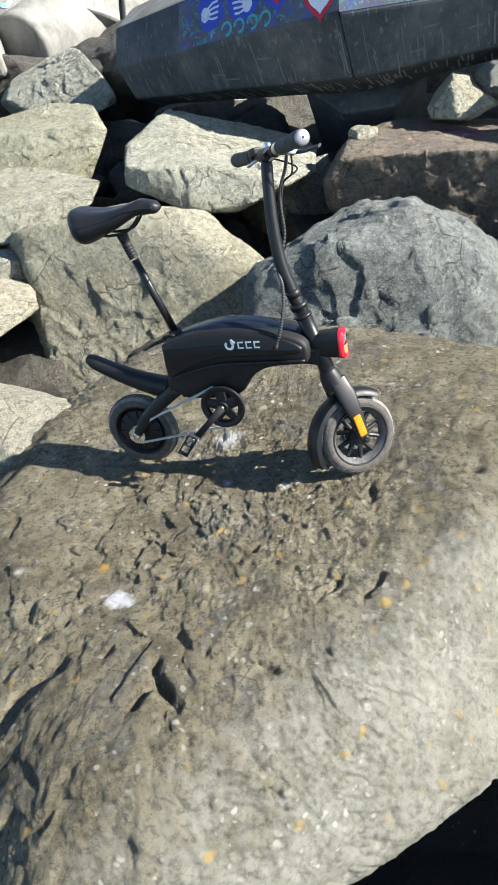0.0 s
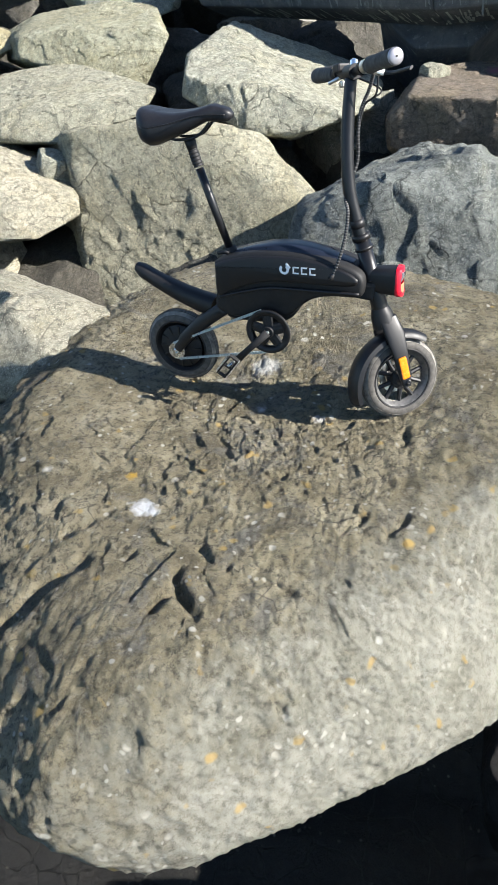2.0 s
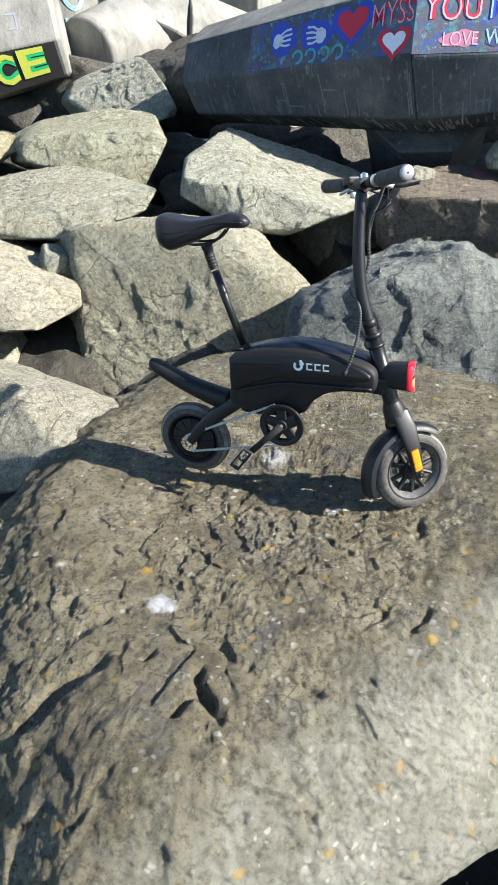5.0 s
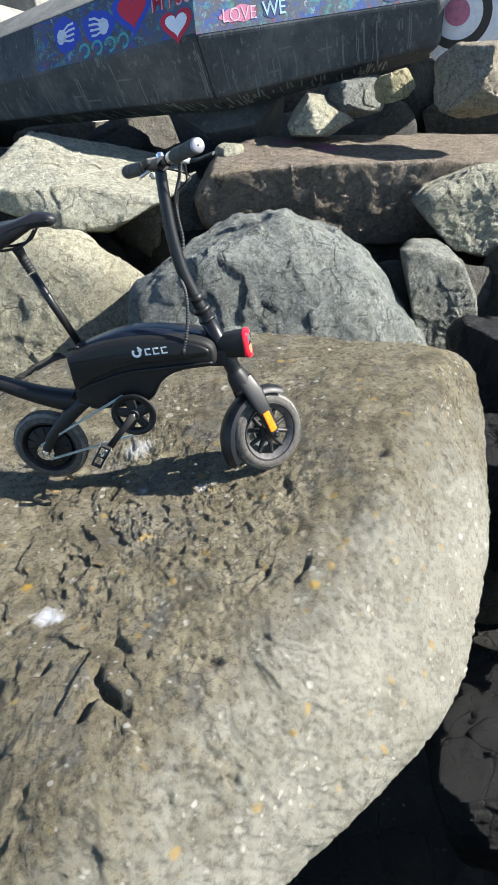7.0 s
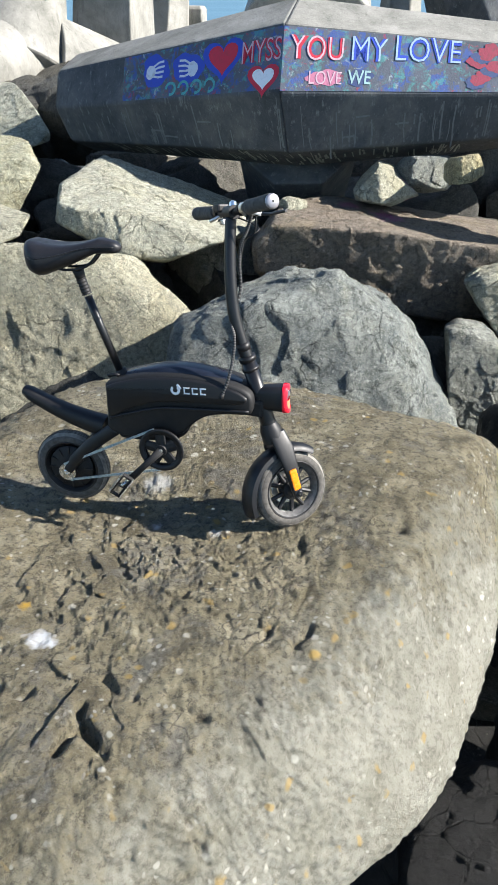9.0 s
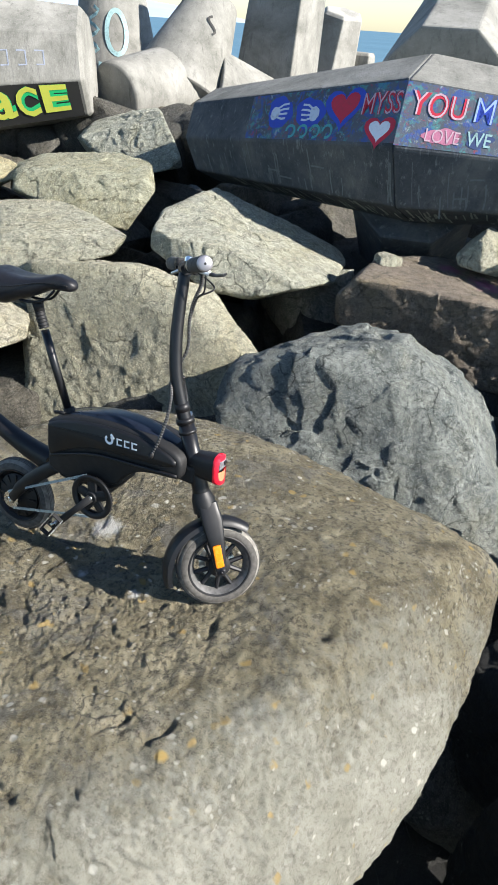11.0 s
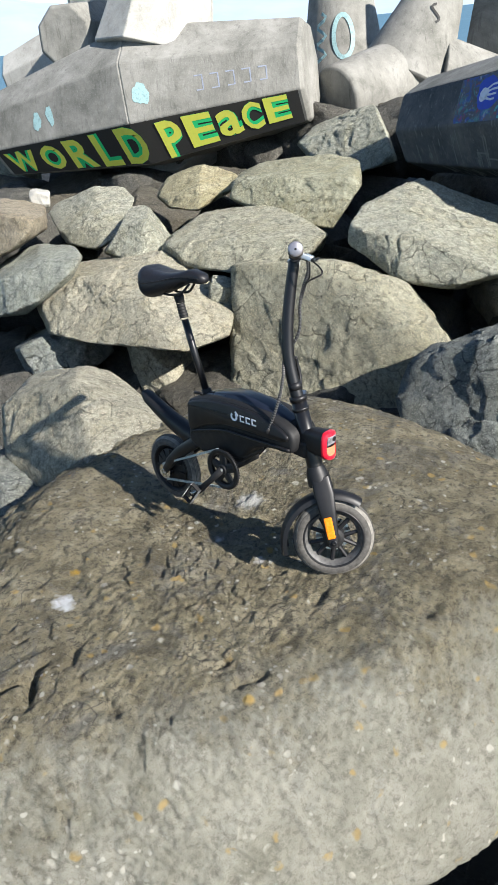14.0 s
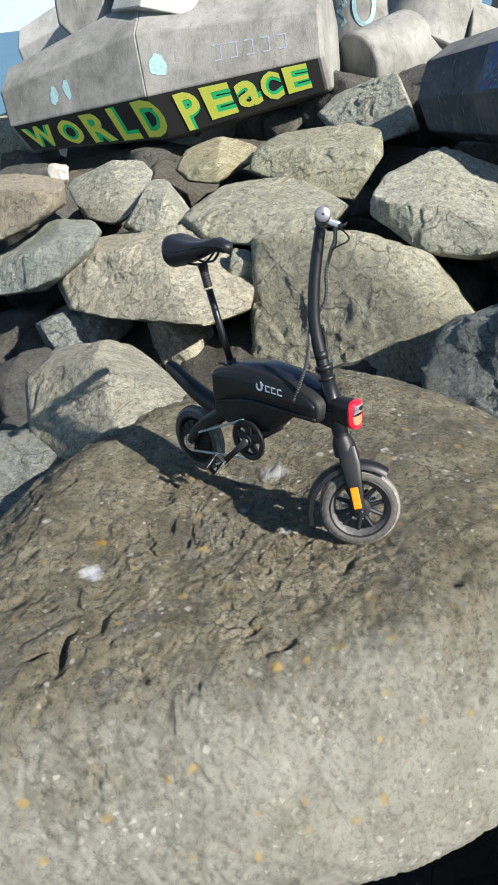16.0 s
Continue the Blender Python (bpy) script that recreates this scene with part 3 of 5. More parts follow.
main_rock()


# ---- concrete tetrapods ----
def part(name, bm, material, parent=None, label="", smooth=False):
    me = bpy.data.meshes.new(name)
    bmesh.ops.recalc_face_normals(bm, faces=bm.faces)
    bm.to_mesh(me)
    bm.free()
    me.materials.append(material)
    if smooth:
        me.polygons.foreach_set("use_smooth", [True] * len(me.polygons))
    ob = new(name, me)
    if parent:
        ob.parent = parent
    return tagged(ob, label)


def leg_corner(a, b, radius, angle, at):
    way = (b - a).normalized()
    up = Vector((0, 0, 1)) - way * way.z
    if up.length < 0.3:
        up = Vector((0, -1, 0)) - way * -way.y
    up.normalize()
    return at + radius * (math.cos(angle) * up + math.sin(angle) * way.cross(up))


def slid(p, far, at, cut):
    """p moved along its edge towards far, on to the plane through at that cut is square to."""
    way = far - p
    return p - way * ((p - at).dot(cut) / way.dot(cut)) if cut else p


def leg_mesh(bm, a, b, ra, rb, sides, spin, chamfer=0.05, cut=None):
    a, b = Vector(a), Vector(b)
    way = (b - a).normalized()
    rings = []
    steps = [(a, ra), (b - way * chamfer, rb), (b, rb - chamfer * 0.8)]
    for at, r in steps:
        rings.append([leg_corner(a, b, r, spin + 2 * math.pi * k / sides, at) for k in range(sides)])
    rings[0] = [slid(p, e, a, cut) for p, e in zip(rings[0], rings[1])]
    rows = [[bm.verts.new(p) for p in ring] for ring in rings]
    for lo, hi in zip(rows, rows[1:]):
        for k in range(sides):
            bm.faces.new((lo[k], lo[(k + 1) % sides], hi[(k + 1) % sides], hi[k]))
    bm.faces.new(rows[-1])
    bm.faces.new(rows[0][::-1])


def soften(ob, width, angle=30):
    mod = ob.modifiers.new("worn_edges", "BEVEL")
    mod.width, mod.segments, mod.limit_method, mod.angle_limit = width, 2, "ANGLE", radians(angle)
    return ob


def tetrapod(label, centre, legs, mitre=False):
    """legs: (end, radius at the middle, radius at the end, sides, spin, material)."""
    root = new("tetrapod")
    tagged(root, label, "tetrapod", "tetrapods of the sea wall")
    made = []
    cut = None
    if mitre:
        cut = ((Vector(legs[0][0]) - Vector(centre)).normalized() - (Vector(legs[1][0]) - Vector(centre)).normalized()).normalized()
    for i, (end, ra, rb, sides, spin, material) in enumerate(legs):
        bm = bmesh.new()
        start = Vector(centre).lerp(Vector(end), 0.22 if i > 1 else 0.0)
        leg_mesh(bm, start, end, ra, rb, sides, spin, 0.05, cut if i < 2 else None)
        ob = part("leg", bm, material, root)
        # upward faces take the lighter grey, daylight on the tops put into colour
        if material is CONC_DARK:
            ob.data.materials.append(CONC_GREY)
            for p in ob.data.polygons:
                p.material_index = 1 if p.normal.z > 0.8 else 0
        soften(ob, 0.02)
        if sides > 12:
            smooth_faces(ob)
        made.append(ob)
    if len(legs) > 1 and not mitre:
        bm = bmesh.new()
        for end, ra, rb, sides, spin, material in legs[:2]:
            for k in range(sides):
                bm.verts.new(leg_corner(Vector(centre), Vector(end), ra * 0.999, spin + 2 * math.pi * k / sides, Vector(centre)))
        made_hull = bmesh.ops.convex_hull(bm, input=bm.verts)
        bmesh.ops.delete(bm, geom=list({v for v in made_hull["geom_interior"] if isinstance(v, bmesh.types.BMVert)}), context="VERTS")
        soften(part("core", bm, legs[0][5], root), 0.02)
    return root, made


def smooth_faces(ob):
    for p in ob.data.polygons:
        p.use_smooth = True
    ob.data.set_sharp_from_angle(angle=radians(35))


class Side:
    """One flat flank of a leg, with s along it from the middle to the end and v across, for painting on."""

    def __init__(self, leg_parent, a, b, ra, rb, angle_low, angle_high, cut):
        a, b = Vector(a), Vector(b)
        way = (b - a).normalized()
        self.parent = leg_parent
        end = b - way * 0.05
        lo, hi = leg_corner(a, b, rb, angle_low, end), leg_corner(a, b, rb, angle_high, end)
        self.low = slid(leg_corner(a, b, ra, angle_low, a), lo, a, cut), lo
        self.high = slid(leg_corner(a, b, ra, angle_high, a), hi, a, cut), hi
        n = (self.low[1] - self.low[0]).cross(self.high[0] - self.low[0]).normalized()
        self.out = n if n.dot(self.low[0] - a) > 0 else -n

    def at(self, s, v, lift=0.004):
        return self.low[0].lerp(self.low[1], s).lerp(self.high[0].lerp(self.high[1], s), v) + self.out * lift

    def words(self, body, s0, s1, v0, v1, material, lift=0.006, fat=0.0, label=""):
        cu = bpy.data.curves.new("lettering", "FONT")
        cu.body, cu.offset, cu.resolution_u = body, fat, 3
        tmp = bpy.data.objects.new("lettering", cu)
        me = bpy.data.meshes.new_from_object(tmp)
        bpy.data.objects.remove(tmp)
        co = np.array([v.co[:] for v in me.vertices])
        lo, hi = co.min(0), co.max(0)
        for v in me.vertices:
            u, w = (v.co.x - lo[0]) / (hi[0] - lo[0]), (v.co.y - lo[1]) / (hi[1] - lo[1])
            wob = 0.02 * math.sin(9 * u + 3 * w)
            v.co = self.at(s0 + (s1 - s0) * u, v0 + (v1 - v0) * (w + wob), lift)
        me.materials.append(material)
        ob = new("lettering", me)
        ob.parent = self.parent
        return tagged(ob, label or f"painted word {body}")

    def blot(self, s, v, ds, dv, material, lift=0.003, seed=0, shape=None, ragged=0.12, name="paint_mark", label=""):
        rng = random.Random(seed)
        ph = [rng.uniform(0, 6.28) for _ in range(3)]
        bm = bmesh.new()
        n = 28
        ring = []
        for k in range(n):
            a = 2 * math.pi * k / n
            x, y = shape(a) if shape else (math.cos(a), math.sin(a))
            f = 1 + ragged * (0.6 * math.sin(2 * a + ph[0]) + 0.5 * math.sin(3 * a + ph[1]) + 0.35 * math.sin(7 * a + ph[2]))
            ring.append(bm.verts.new(self.at(s + ds * x * f, v + dv * y * f, lift)))
        bm.faces.new(ring)
        return part(name, bm, material, self.parent, label)

    def stroke(self, points, width, material, lift=0.005, name="paint_stroke", label=""):
        """A brushed line through (s, v) places, width in metres."""
        bm = bmesh.new()
        p = [self.at(s, v, lift) for s, v in points]
        last = None
        for i, q in enumerate(p):
            way = (p[min(i + 1, len(p) - 1)] - p[max(i - 1, 0)]).normalized()
            side = way.cross(self.out) * (width / 2)
            pair = bm.verts.new(q - side), bm.verts.new(q + side)
            if last:
                bm.faces.new((last[0], last[1], pair[1], pair[0]))
            last = pair
        return part(name, bm, material, self.parent, label)


def heart(a):
    return 0.98 * math.sin(a) ** 3, (13 * math.cos(a) - 5 * math.cos(2 * a) - 2 * math.cos(3 * a) - math.cos(4 * a)) / 16


def paint(name, colour, wear=0.35):
    m = Nodes(name)
    col = m.mix(m.ramp(m.noise(26, 7, 0.7), (0.5, 0.0), (0.68, wear)), colour, tuple(c * 0.35 + 0.03 for c in colour))
    m.set(Base_Color=col, Roughness=0.75, Normal=m.bump(m.noise(70, 5), 0.4, 0.004))
    return m.mat


P_WHITE, P_RED, P_BLUE = paint("white_spray", (0.70, 0.72, 0.78)), paint("red_spray", (0.50, 0.02, 0.05)), paint("blue_spray", (0.02, 0.06, 0.42))
P_TEAL, P_GREEN, P_YELLOW = paint("teal_spray", (0.06, 0.30, 0.32), 0.8), paint("green_spray", (0.03, 0.78, 0.26), 0.1), paint("yellow_spray", (0.92, 0.95, 0.14), 0.1)
P_NAVY, P_BLACK, P_ROSE = paint("navy_wash", (0.035, 0.06, 0.16), 0.8), paint("black_paint_and_shade", (0.035, 0.034, 0.032), 0.4), paint("rose_spray", (0.45, 0.16, 0.25), 0.6)
P_PRINT = paint("pale_print_paint", (0.50, 0.56, 0.66), 0.6)
P_WINE = paint("wine_red_spray", (0.26, 0.03, 0.06), 0.8)
P_PINKISH, P_PALE_BLUE = paint("pale_pink_spray", (0.52, 0.36, 0.42), 0.5), paint("pale_blue_letter_spray", (0.30, 0.42, 0.58), 0.5)
P_DRIP, P_STREAK = paint("pale_lime_drip", (0.30, 0.33, 0.30), 0.9), paint("grey_lime_streak", (0.13, 0.15, 0.16), 0.9)
P_HAZE = paint("faded_blue_spray", (0.26, 0.29, 0.36), 0.7)
P_SKY = paint("pale_blue_spray", (0.30, 0.47, 0.48), 0.8)

# the love-painted block
A = Vector((0.50, 6.775, 0.71))
BL, BR = Vector((-1.604, 7.947, 0.45)), Vector((2.28, 6.56, 0.69))
CUT = ((BL - A).normalized() - (BR - A).normalized()).normalized()
root, _ = tetrapod("concrete tetrapod with love graffiti, flanks toned darker than its lit tops", A, [
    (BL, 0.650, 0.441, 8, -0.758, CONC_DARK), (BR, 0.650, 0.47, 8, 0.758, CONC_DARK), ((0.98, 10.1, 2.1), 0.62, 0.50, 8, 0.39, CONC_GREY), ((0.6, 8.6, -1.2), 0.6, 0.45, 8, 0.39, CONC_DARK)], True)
q = math.pi / 4
face_l = Side(root, A, BL, 0.650, 0.441, -0.758 - q, -0.758, CUT)
face_r = Side(root, A, BR, 0.650, 0.47, 0.758 + q, 0.758, CUT)
low_l = Side(root, A, BL, 0.650, 0.441, -0.758 - 2 * q, -0.758 - q, CUT)
low_r = Side(root, A, BR, 0.650, 0.47, 0.758 + 2 * q, 0.758 + q, CUT)
under_l = Side(root, A, BL, 0.650, 0.441, -0.758 - 3 * q, -0.758 - 2 * q, CUT)
under_r = Side(root, A, BR, 0.650, 0.47, 0.758 + 3 * q, 0.758 + 2 * q, CUT)
rng = random.Random(4)


def band(face, s0, s1, v0, v1, material, lift, label):
    bm = bmesh.new()
    n = 14
    lo = [bm.verts.new(face.at(s0 + (s1 - s0) * k / n, v0, lift)) for k in range(n + 1)]
    hi = [bm.verts.new(face.at(s0 + (s1 - s0) * k / n, v1, lift)) for k in range(n + 1)]
    for k in range(n):
        bm.faces.new((lo[k], lo[k + 1], hi[k + 1], hi[k]))
    return part("painted_band", bm, material, face.parent, label)


def spatter():
    m = Nodes("spattered_paint")
    col = m.ramp(m.noise(2.0, 5, 0.6), (0.35, (0.05, 0.06, 0.075)), (0.6, (0.085, 0.10, 0.13)))
    for scale, seed, tone, lo in ((9, 1.0, (0.03, 0.08, 0.30), 0.50), (12, 4.0, (0.06, 0.24, 0.24), 0.53), (15, 8.0, (0.26, 0.04, 0.07), 0.58), (17, 12.0, (0.30, 0.36, 0.36), 0.60)):
        mv = m.tree.nodes.new("ShaderNodeVectorMath")
        mv.operation = "ADD"
        m.put(mv.inputs[0], m.coord)
        mv.inputs[1].default_value = (seed, seed, seed)
        col = m.mix(m.ramp(m.noise(scale, 6, 0.7, 0.6, at=mv.outputs[0]), (lo, 0.0), (lo + 0.08, 0.75)), col, tone)
    m.set(Base_Color=col, Roughness=0.8, Normal=m.bump(m.noise(60, 6), 0.5, 0.005))
    return m.mat


P_SPATTER = spatter()
band(face_l, 0.0, 0.66, 0.04, 0.96, P_SPATTER, 0.002, "spattered blue, teal and red paint")
band(face_r, 0.0, 0.97, 0.04, 0.97, P_SPATTER, 0.002, "spattered blue, teal and red paint")
for k, (s, v) in enumerate(((0.51, 0.58), (0.37, 0.54))):
    face_l.blot(s, v, 0.062, 0.30, P_BLUE, 0.004, k, None, 0.15)
    way = (-1, 1)[k]
    face_l.blot(s - way * 0.022, v - 0.02, 0.022, 0.13, P_PRINT, 0.0055, k + 5, None, 0.1)
    for j in range(4):
        y = v + 0.15 - 0.095 * j
        face_l.stroke([(s - way * 0.016, v + 0.06 - 0.05 * j), (s + way * 0.012, y), (s + way * (0.040 - 0.004 * abs(j - 1)), y + 0.01)], 0.018, P_PRINT, 0.0058 + 0.0001 * j)
face_l.blot(0.225, 0.62, 0.085, 0.40, P_BLUE, 0.004, 11, lambda a: heart(a), 0.06, "heart", "painted blue heart border")
face_l.blot(0.225, 0.63, 0.060, 0.29, P_RED, 0.0055, 12, lambda a: heart(a), 0.04, "heart", "painted red heart")
face_l.blot(0.065, 0.22, 0.062, 0.27, P_RED, 0.0055, 13, lambda a: heart(a), 0.05, "heart", "painted red heart border")
face_l.blot(0.065, 0.23, 0.042, 0.18, P_WHITE, 0.0068, 14, lambda a: heart(a), 0.04, "heart", "painted white heart")
for word, s0, s1, v0, v1, face, back in (("MYSS", 0.150, 0.004, 0.47, 0.82, face_l, P_RED), ("YOU", 0.03, 0.25, 0.50, 0.86, face_r, P_RED), ("MY", 0.285, 0.43, 0.52, 0.90, face_r, P_BLUE), ("LOVE", 0.465, 0.735, 0.55, 0.97, face_r, P_BLUE)):
    face.words(word, s0, s1, v0, v1, back, 0.0055, 0.032, f"coloured border of the word {word}")
    face.words(word, s0, s1, v0, v1, P_PINKISH if back is P_RED else P_PALE_BLUE, 0.0072, -0.016)
face_r.blot(0.18, 0.24, 0.066, 0.13, P_ROSE, 0.004, 21, None, 0.2)
face_r.blot(0.325, 0.26, 0.052, 0.13, P_NAVY, 0.004, 22, None, 0.2)
face_r.words("LOVE", 0.115, 0.25, 0.14, 0.34, P_PINKISH, 0.006, -0.005)
face_r.words("WE", 0.275, 0.37, 0.15, 0.37, P_SKY, 0.006, 0.01)
for k in range(9):
    face_r.blot(0.80 + 0.02 * (k % 5), 0.2 + 0.08 * k, 0.04, 0.11, P_WINE if k % 3 else P_NAVY, 0.005 + 0.0002 * k, 30 + k, None, 0.2)
for k in range(4):
    face_l.stroke([(0.44 - 0.055 * k + 0.02 * math.cos(a), 0.20 + 0.11 * math.sin(a)) for a in [2 * math.pi * j / 14 for j in range(12)]], 0.022, P_TEAL, 0.005)
for k in range(16):
    face, s = (low_l, rng.uniform(0.05, 0.9)) if k % 2 else (low_r, rng.uniform(0.05, 0.9))
    v = rng.uniform(0.15, 0.85)
    if k % 3:
        face.stroke([(s, v), (s + rng.uniform(-0.004, 0.004), v - rng.uniform(0.15, 0.4))], 0.012, P_STREAK, 0.004, "paint_drip")
    else:
        face.stroke([(s, v), (s + 0.03, v + 0.015), (s + 0.06, v + 0.02)], 0.016, P_STREAK, 0.004)
for k in range(130):
    s, v = rng.uniform(0.0, 0.8), rng.uniform(0.25, 0.98)
    drop = rng.uniform(0.25, 0.7) * v
    lean = rng.uniform(-0.012, 0.004)
    (under_l, under_r)[k % 2].stroke([(s, v), (s + lean * 0.5, v - drop * 0.5), (s + lean, v - drop)], rng.uniform(0.006, 0.020), P_DRIP, 0.004 + 0.00001 * k, "paint_drip")
for k in range(36):
    s, v = rng.uniform(0.0, 0.9), rng.uniform(0.25, 0.95)
    (low_l, low_r)[k % 2].stroke([(s, v), (s + rng.uniform(-0.004, 0.004), v - 0.5 * v), (s + rng.uniform(-0.004, 0.004), v - 0.9 * v)], rng.uniform(0.006, 0.014), P_STREAK, 0.004 + 0.00002 * k, "paint_drip")

# the block with the peace lettering
A = Vector((-5.856, 8.973, 0.755))
B, C = Vector((-3.679, 9.611, 0.914)), Vector((-8.1, 8.35, 0.42))
# the upright leg takes the paler concrete for its sunlight
root, _ = tetrapod("weathered grey concrete tetrapod with yellow-green lettering", A, [
    (B, 0.925, 0.643, 8, 0.997, CONC_GREY), (C, 0.925, 0.60, 8, -0.997, CONC_GREY), ((-5.62, 9.85, 2.9), 0.85, 0.50, 8, 0.39, CONC_PALE), ((-5.9, 11.0, -0.9), 0.8, 0.5, 8, 0.39, CONC_GREY)], True)
CUT = ((B - A).normalized() - (C - A).normalized()).normalized()
word_r = Side(root, A, B, 0.925, 0.643, 0.997 + 2 * q, 0.997 + q, CUT)
word_l = Side(root, A, C, 0.925, 0.60, -0.997 - 2 * q, -0.997 - q, CUT)
top_r = Side(root, A, B, 0.925, 0.643, 0.997 + q, 0.997, CUT)
top_l = Side(root, A, C, 0.925, 0.60, -0.997 - q, -0.997, CUT)


# overhang's shade laid on as black sheets under the letters
band(word_r, 0.0, 0.985, 0.02, 0.98, P_BLACK, 0.003, "black sheet for the overhang's shade behind the lettering")
band(word_l, 0.0, 0.985, 0.02, 0.98, P_BLACK, 0.003, "black sheet for the overhang's shade behind the lettering")
for letter, s0, s1, v0, v1, face in (("P", 0.14, 0.27, 0.02, 0.90, word_r), ("E", 0.30, 0.47, 0.12, 0.92, word_r), ("a", 0.49, 0.63, 0.18, 0.85, word_r), ("C", 0.64, 0.76, 0.18, 0.92, word_r), ("E", 0.78, 0.92, 0.22, 0.94, word_r),
                                     ("D", 0.125, -0.04, 0.06, 0.94, word_l), ("L", 0.30, 0.165, 0.04, 0.92, word_l), ("R", 0.50, 0.335, 0.06, 0.90, word_l), ("O", 0.70, 0.54, 0.10, 0.86, word_l), ("W", 0.95, 0.735, 0.10, 0.84, word_l)):
    face.words(letter, s0, s1, v0, v1, P_GREEN, 0.006, 0.085, f"green border of the painted letter {letter}")
    face.words(letter, s0, s1, v0, v1, P_YELLOW, 0.0078, 0.022, f"yellow painted letter {letter}")
for k, (face, s, v, d) in enumerate(((top_r, 0.10, 0.45, 0.09), (top_l, 0.62, 0.45, 0.06), (top_l, 0.52, 0.5, 0.05))):
    face.blot(s, v, d * 0.5, 0.20, P_SKY, 0.004, 60 + k, None, 0.2)
for k in range(5):
    s = 0.42 + 0.09 * k
    top_r.stroke([(s, 0.62), (s + 0.045, 0.62), (s + 0.045, 0.35), (s + 0.005, 0.35)], 0.018, P_HAZE, 0.004)

# round-legged tetrapods behind
round_leg, _ = tetrapod("round-legged pale concrete tetrapod with a scrawled leg", (-3.10, 11.45, 0.62), [((-3.60, 10.10, 0.50), 0.56, 0.45, 28, 0, CONC_GREY), ((-2.72, 11.9, 1.75), 0.70, 0.36, 28, 0, CONC_GREY), ((-1.6, 12.4, 0.1), 0.66, 0.5, 28, 0, CONC_GREY)])
upright_leg, _ = tetrapod("upright pale concrete tetrapod leg with teal graffiti", (-4.74, 13.1, 0.2), [((-4.82, 13.15, 2.0), 0.80, 0.50, 28, 0, CONC_GREY), ((-6.0, 13.6, -0.4), 0.7, 0.5, 28, 0, CONC_GREY)])
tetrapod("tall square concrete pillar leg, dark on its shaded flank", (-1.98, 12.8, 0.2), [((-1.75, 12.9, 2.9), 0.72, 0.55, 4, 0.5, CONC_GREY), ((-1.6, 14.2, -0.6), 0.6, 0.5, 8, 0, CONC_GREY)])
tetrapod("leaning pale faceted concrete leg", (-1.65, 14.5, -1.3), [((-1.1, 13.9, 1.72), 0.70, 0.36, 6, 0.2, CONC_PALE)])
tetrapod("short dark concrete stub", (-0.87, 14.4, -1.4), [((-0.79, 14.4, 1.15), 0.44, 0.30, 4, 0.6, CONC_GREY)])
tetrapod("small grey concrete stub beyond the painted block", (2.5, 12.7, -1.2), [((2.46, 12.7, 1.40), 0.46, 0.30, 6, 0.3, CONC_GREY)])
tetrapod("dark rounded concrete leg reaching overhead", (3.4, 10.9, 0.7), [((2.55, 10.4, 2.0), 0.75, 0.50, 8, 0.2, CONC_DARK), ((4.8, 10.6, 0.6), 0.7, 0.5, 8, 0.2, CONC_GREY)])
# greyer front leg: its shade is put into the concrete tone
tetrapod("pale tetrapod with a shaded faceted leg", (-7.6, 10.6, 1.4), [((-7.0, 8.75, 1.62), 0.72, 0.42, 8, 0.39, CONC_GREY), ((-7.85, 10.7, 3.6), 0.75, 0.5, 8, 0.39, CONC_PALE), ((-9.4, 10.0, 1.0), 0.7, 0.5, 8, 0.39, CONC_PALE)])
root, _ = tetrapod("white-painted tetrapod end with a ring drawn on it", (3.75, 8.3, 0.75), [((2.36, 6.24, 0.58), 0.72, 0.42, 8, 0.39, P_WHITE)])
end, far = Vector((2.36, 6.24, 0.58)), Vector((3.75, 8.3, 0.75))
out = (end - far).normalized()
u = Vector((0, 0, 1)) - out * out.z
u.normalize()
w = out.cross(u)
for r0, r1, mat, nm in ((0.27, 0.20, P_BLACK, "painted_ring"), (0.10, 0.001, P_ROSE, "painted_dot")):
    bm = bmesh.new()
    a = [[bm.verts.new(end + out * 0.004 + r * (math.cos(t) * u + math.sin(t) * w)) for t in [2 * math.pi * k / 32 for k in range(32)]] for r in (r0, r1)]
    for k in range(32):
        bm.faces.new((a[0][k], a[0][(k + 1) % 32], a[1][(k + 1) % 32], a[1][k]))
    part(nm, bm, mat, root)

def scrawl(parent, a, b, ra, rb, points, width, material):
    """A brushed line on a round leg, through (degrees round it, share of its length)."""
    a, b = Vector(a), Vector(b)
    bm = bmesh.new()
    p = [(leg_corner(a, b, ra + (rb - ra) * s + 0.006, radians(g), a.lerp(b, s)), leg_corner(a, b, 1, radians(g), Vector())) for g, s in points]
    last = None
    for i, (q, out) in enumerate(p):
        way = (p[min(i + 1, len(p) - 1)][0] - p[max(i - 1, 0)][0]).normalized()
        side = way.cross(out).normalized() * (width / 2)
        pair = bm.verts.new(q - side), bm.verts.new(q + side)
        if last:
            bm.faces.new((last[0], last[1], pair[1], pair[0]))
        last = pair
    return part("paint_stroke", bm, material, parent)


def facing(a, b, eye=Vector((0.6, 0.2, 1.4))):
    """Degrees round a leg at which its skin looks towards the open side of the wall."""
    a, b = Vector(a), Vector(b)
    mid = a.lerp(b, 0.6)
    return max(range(0, 360, 5), key=lambda g: (leg_corner(a, b, 1, radians(g), Vector())).dot(eye - mid))


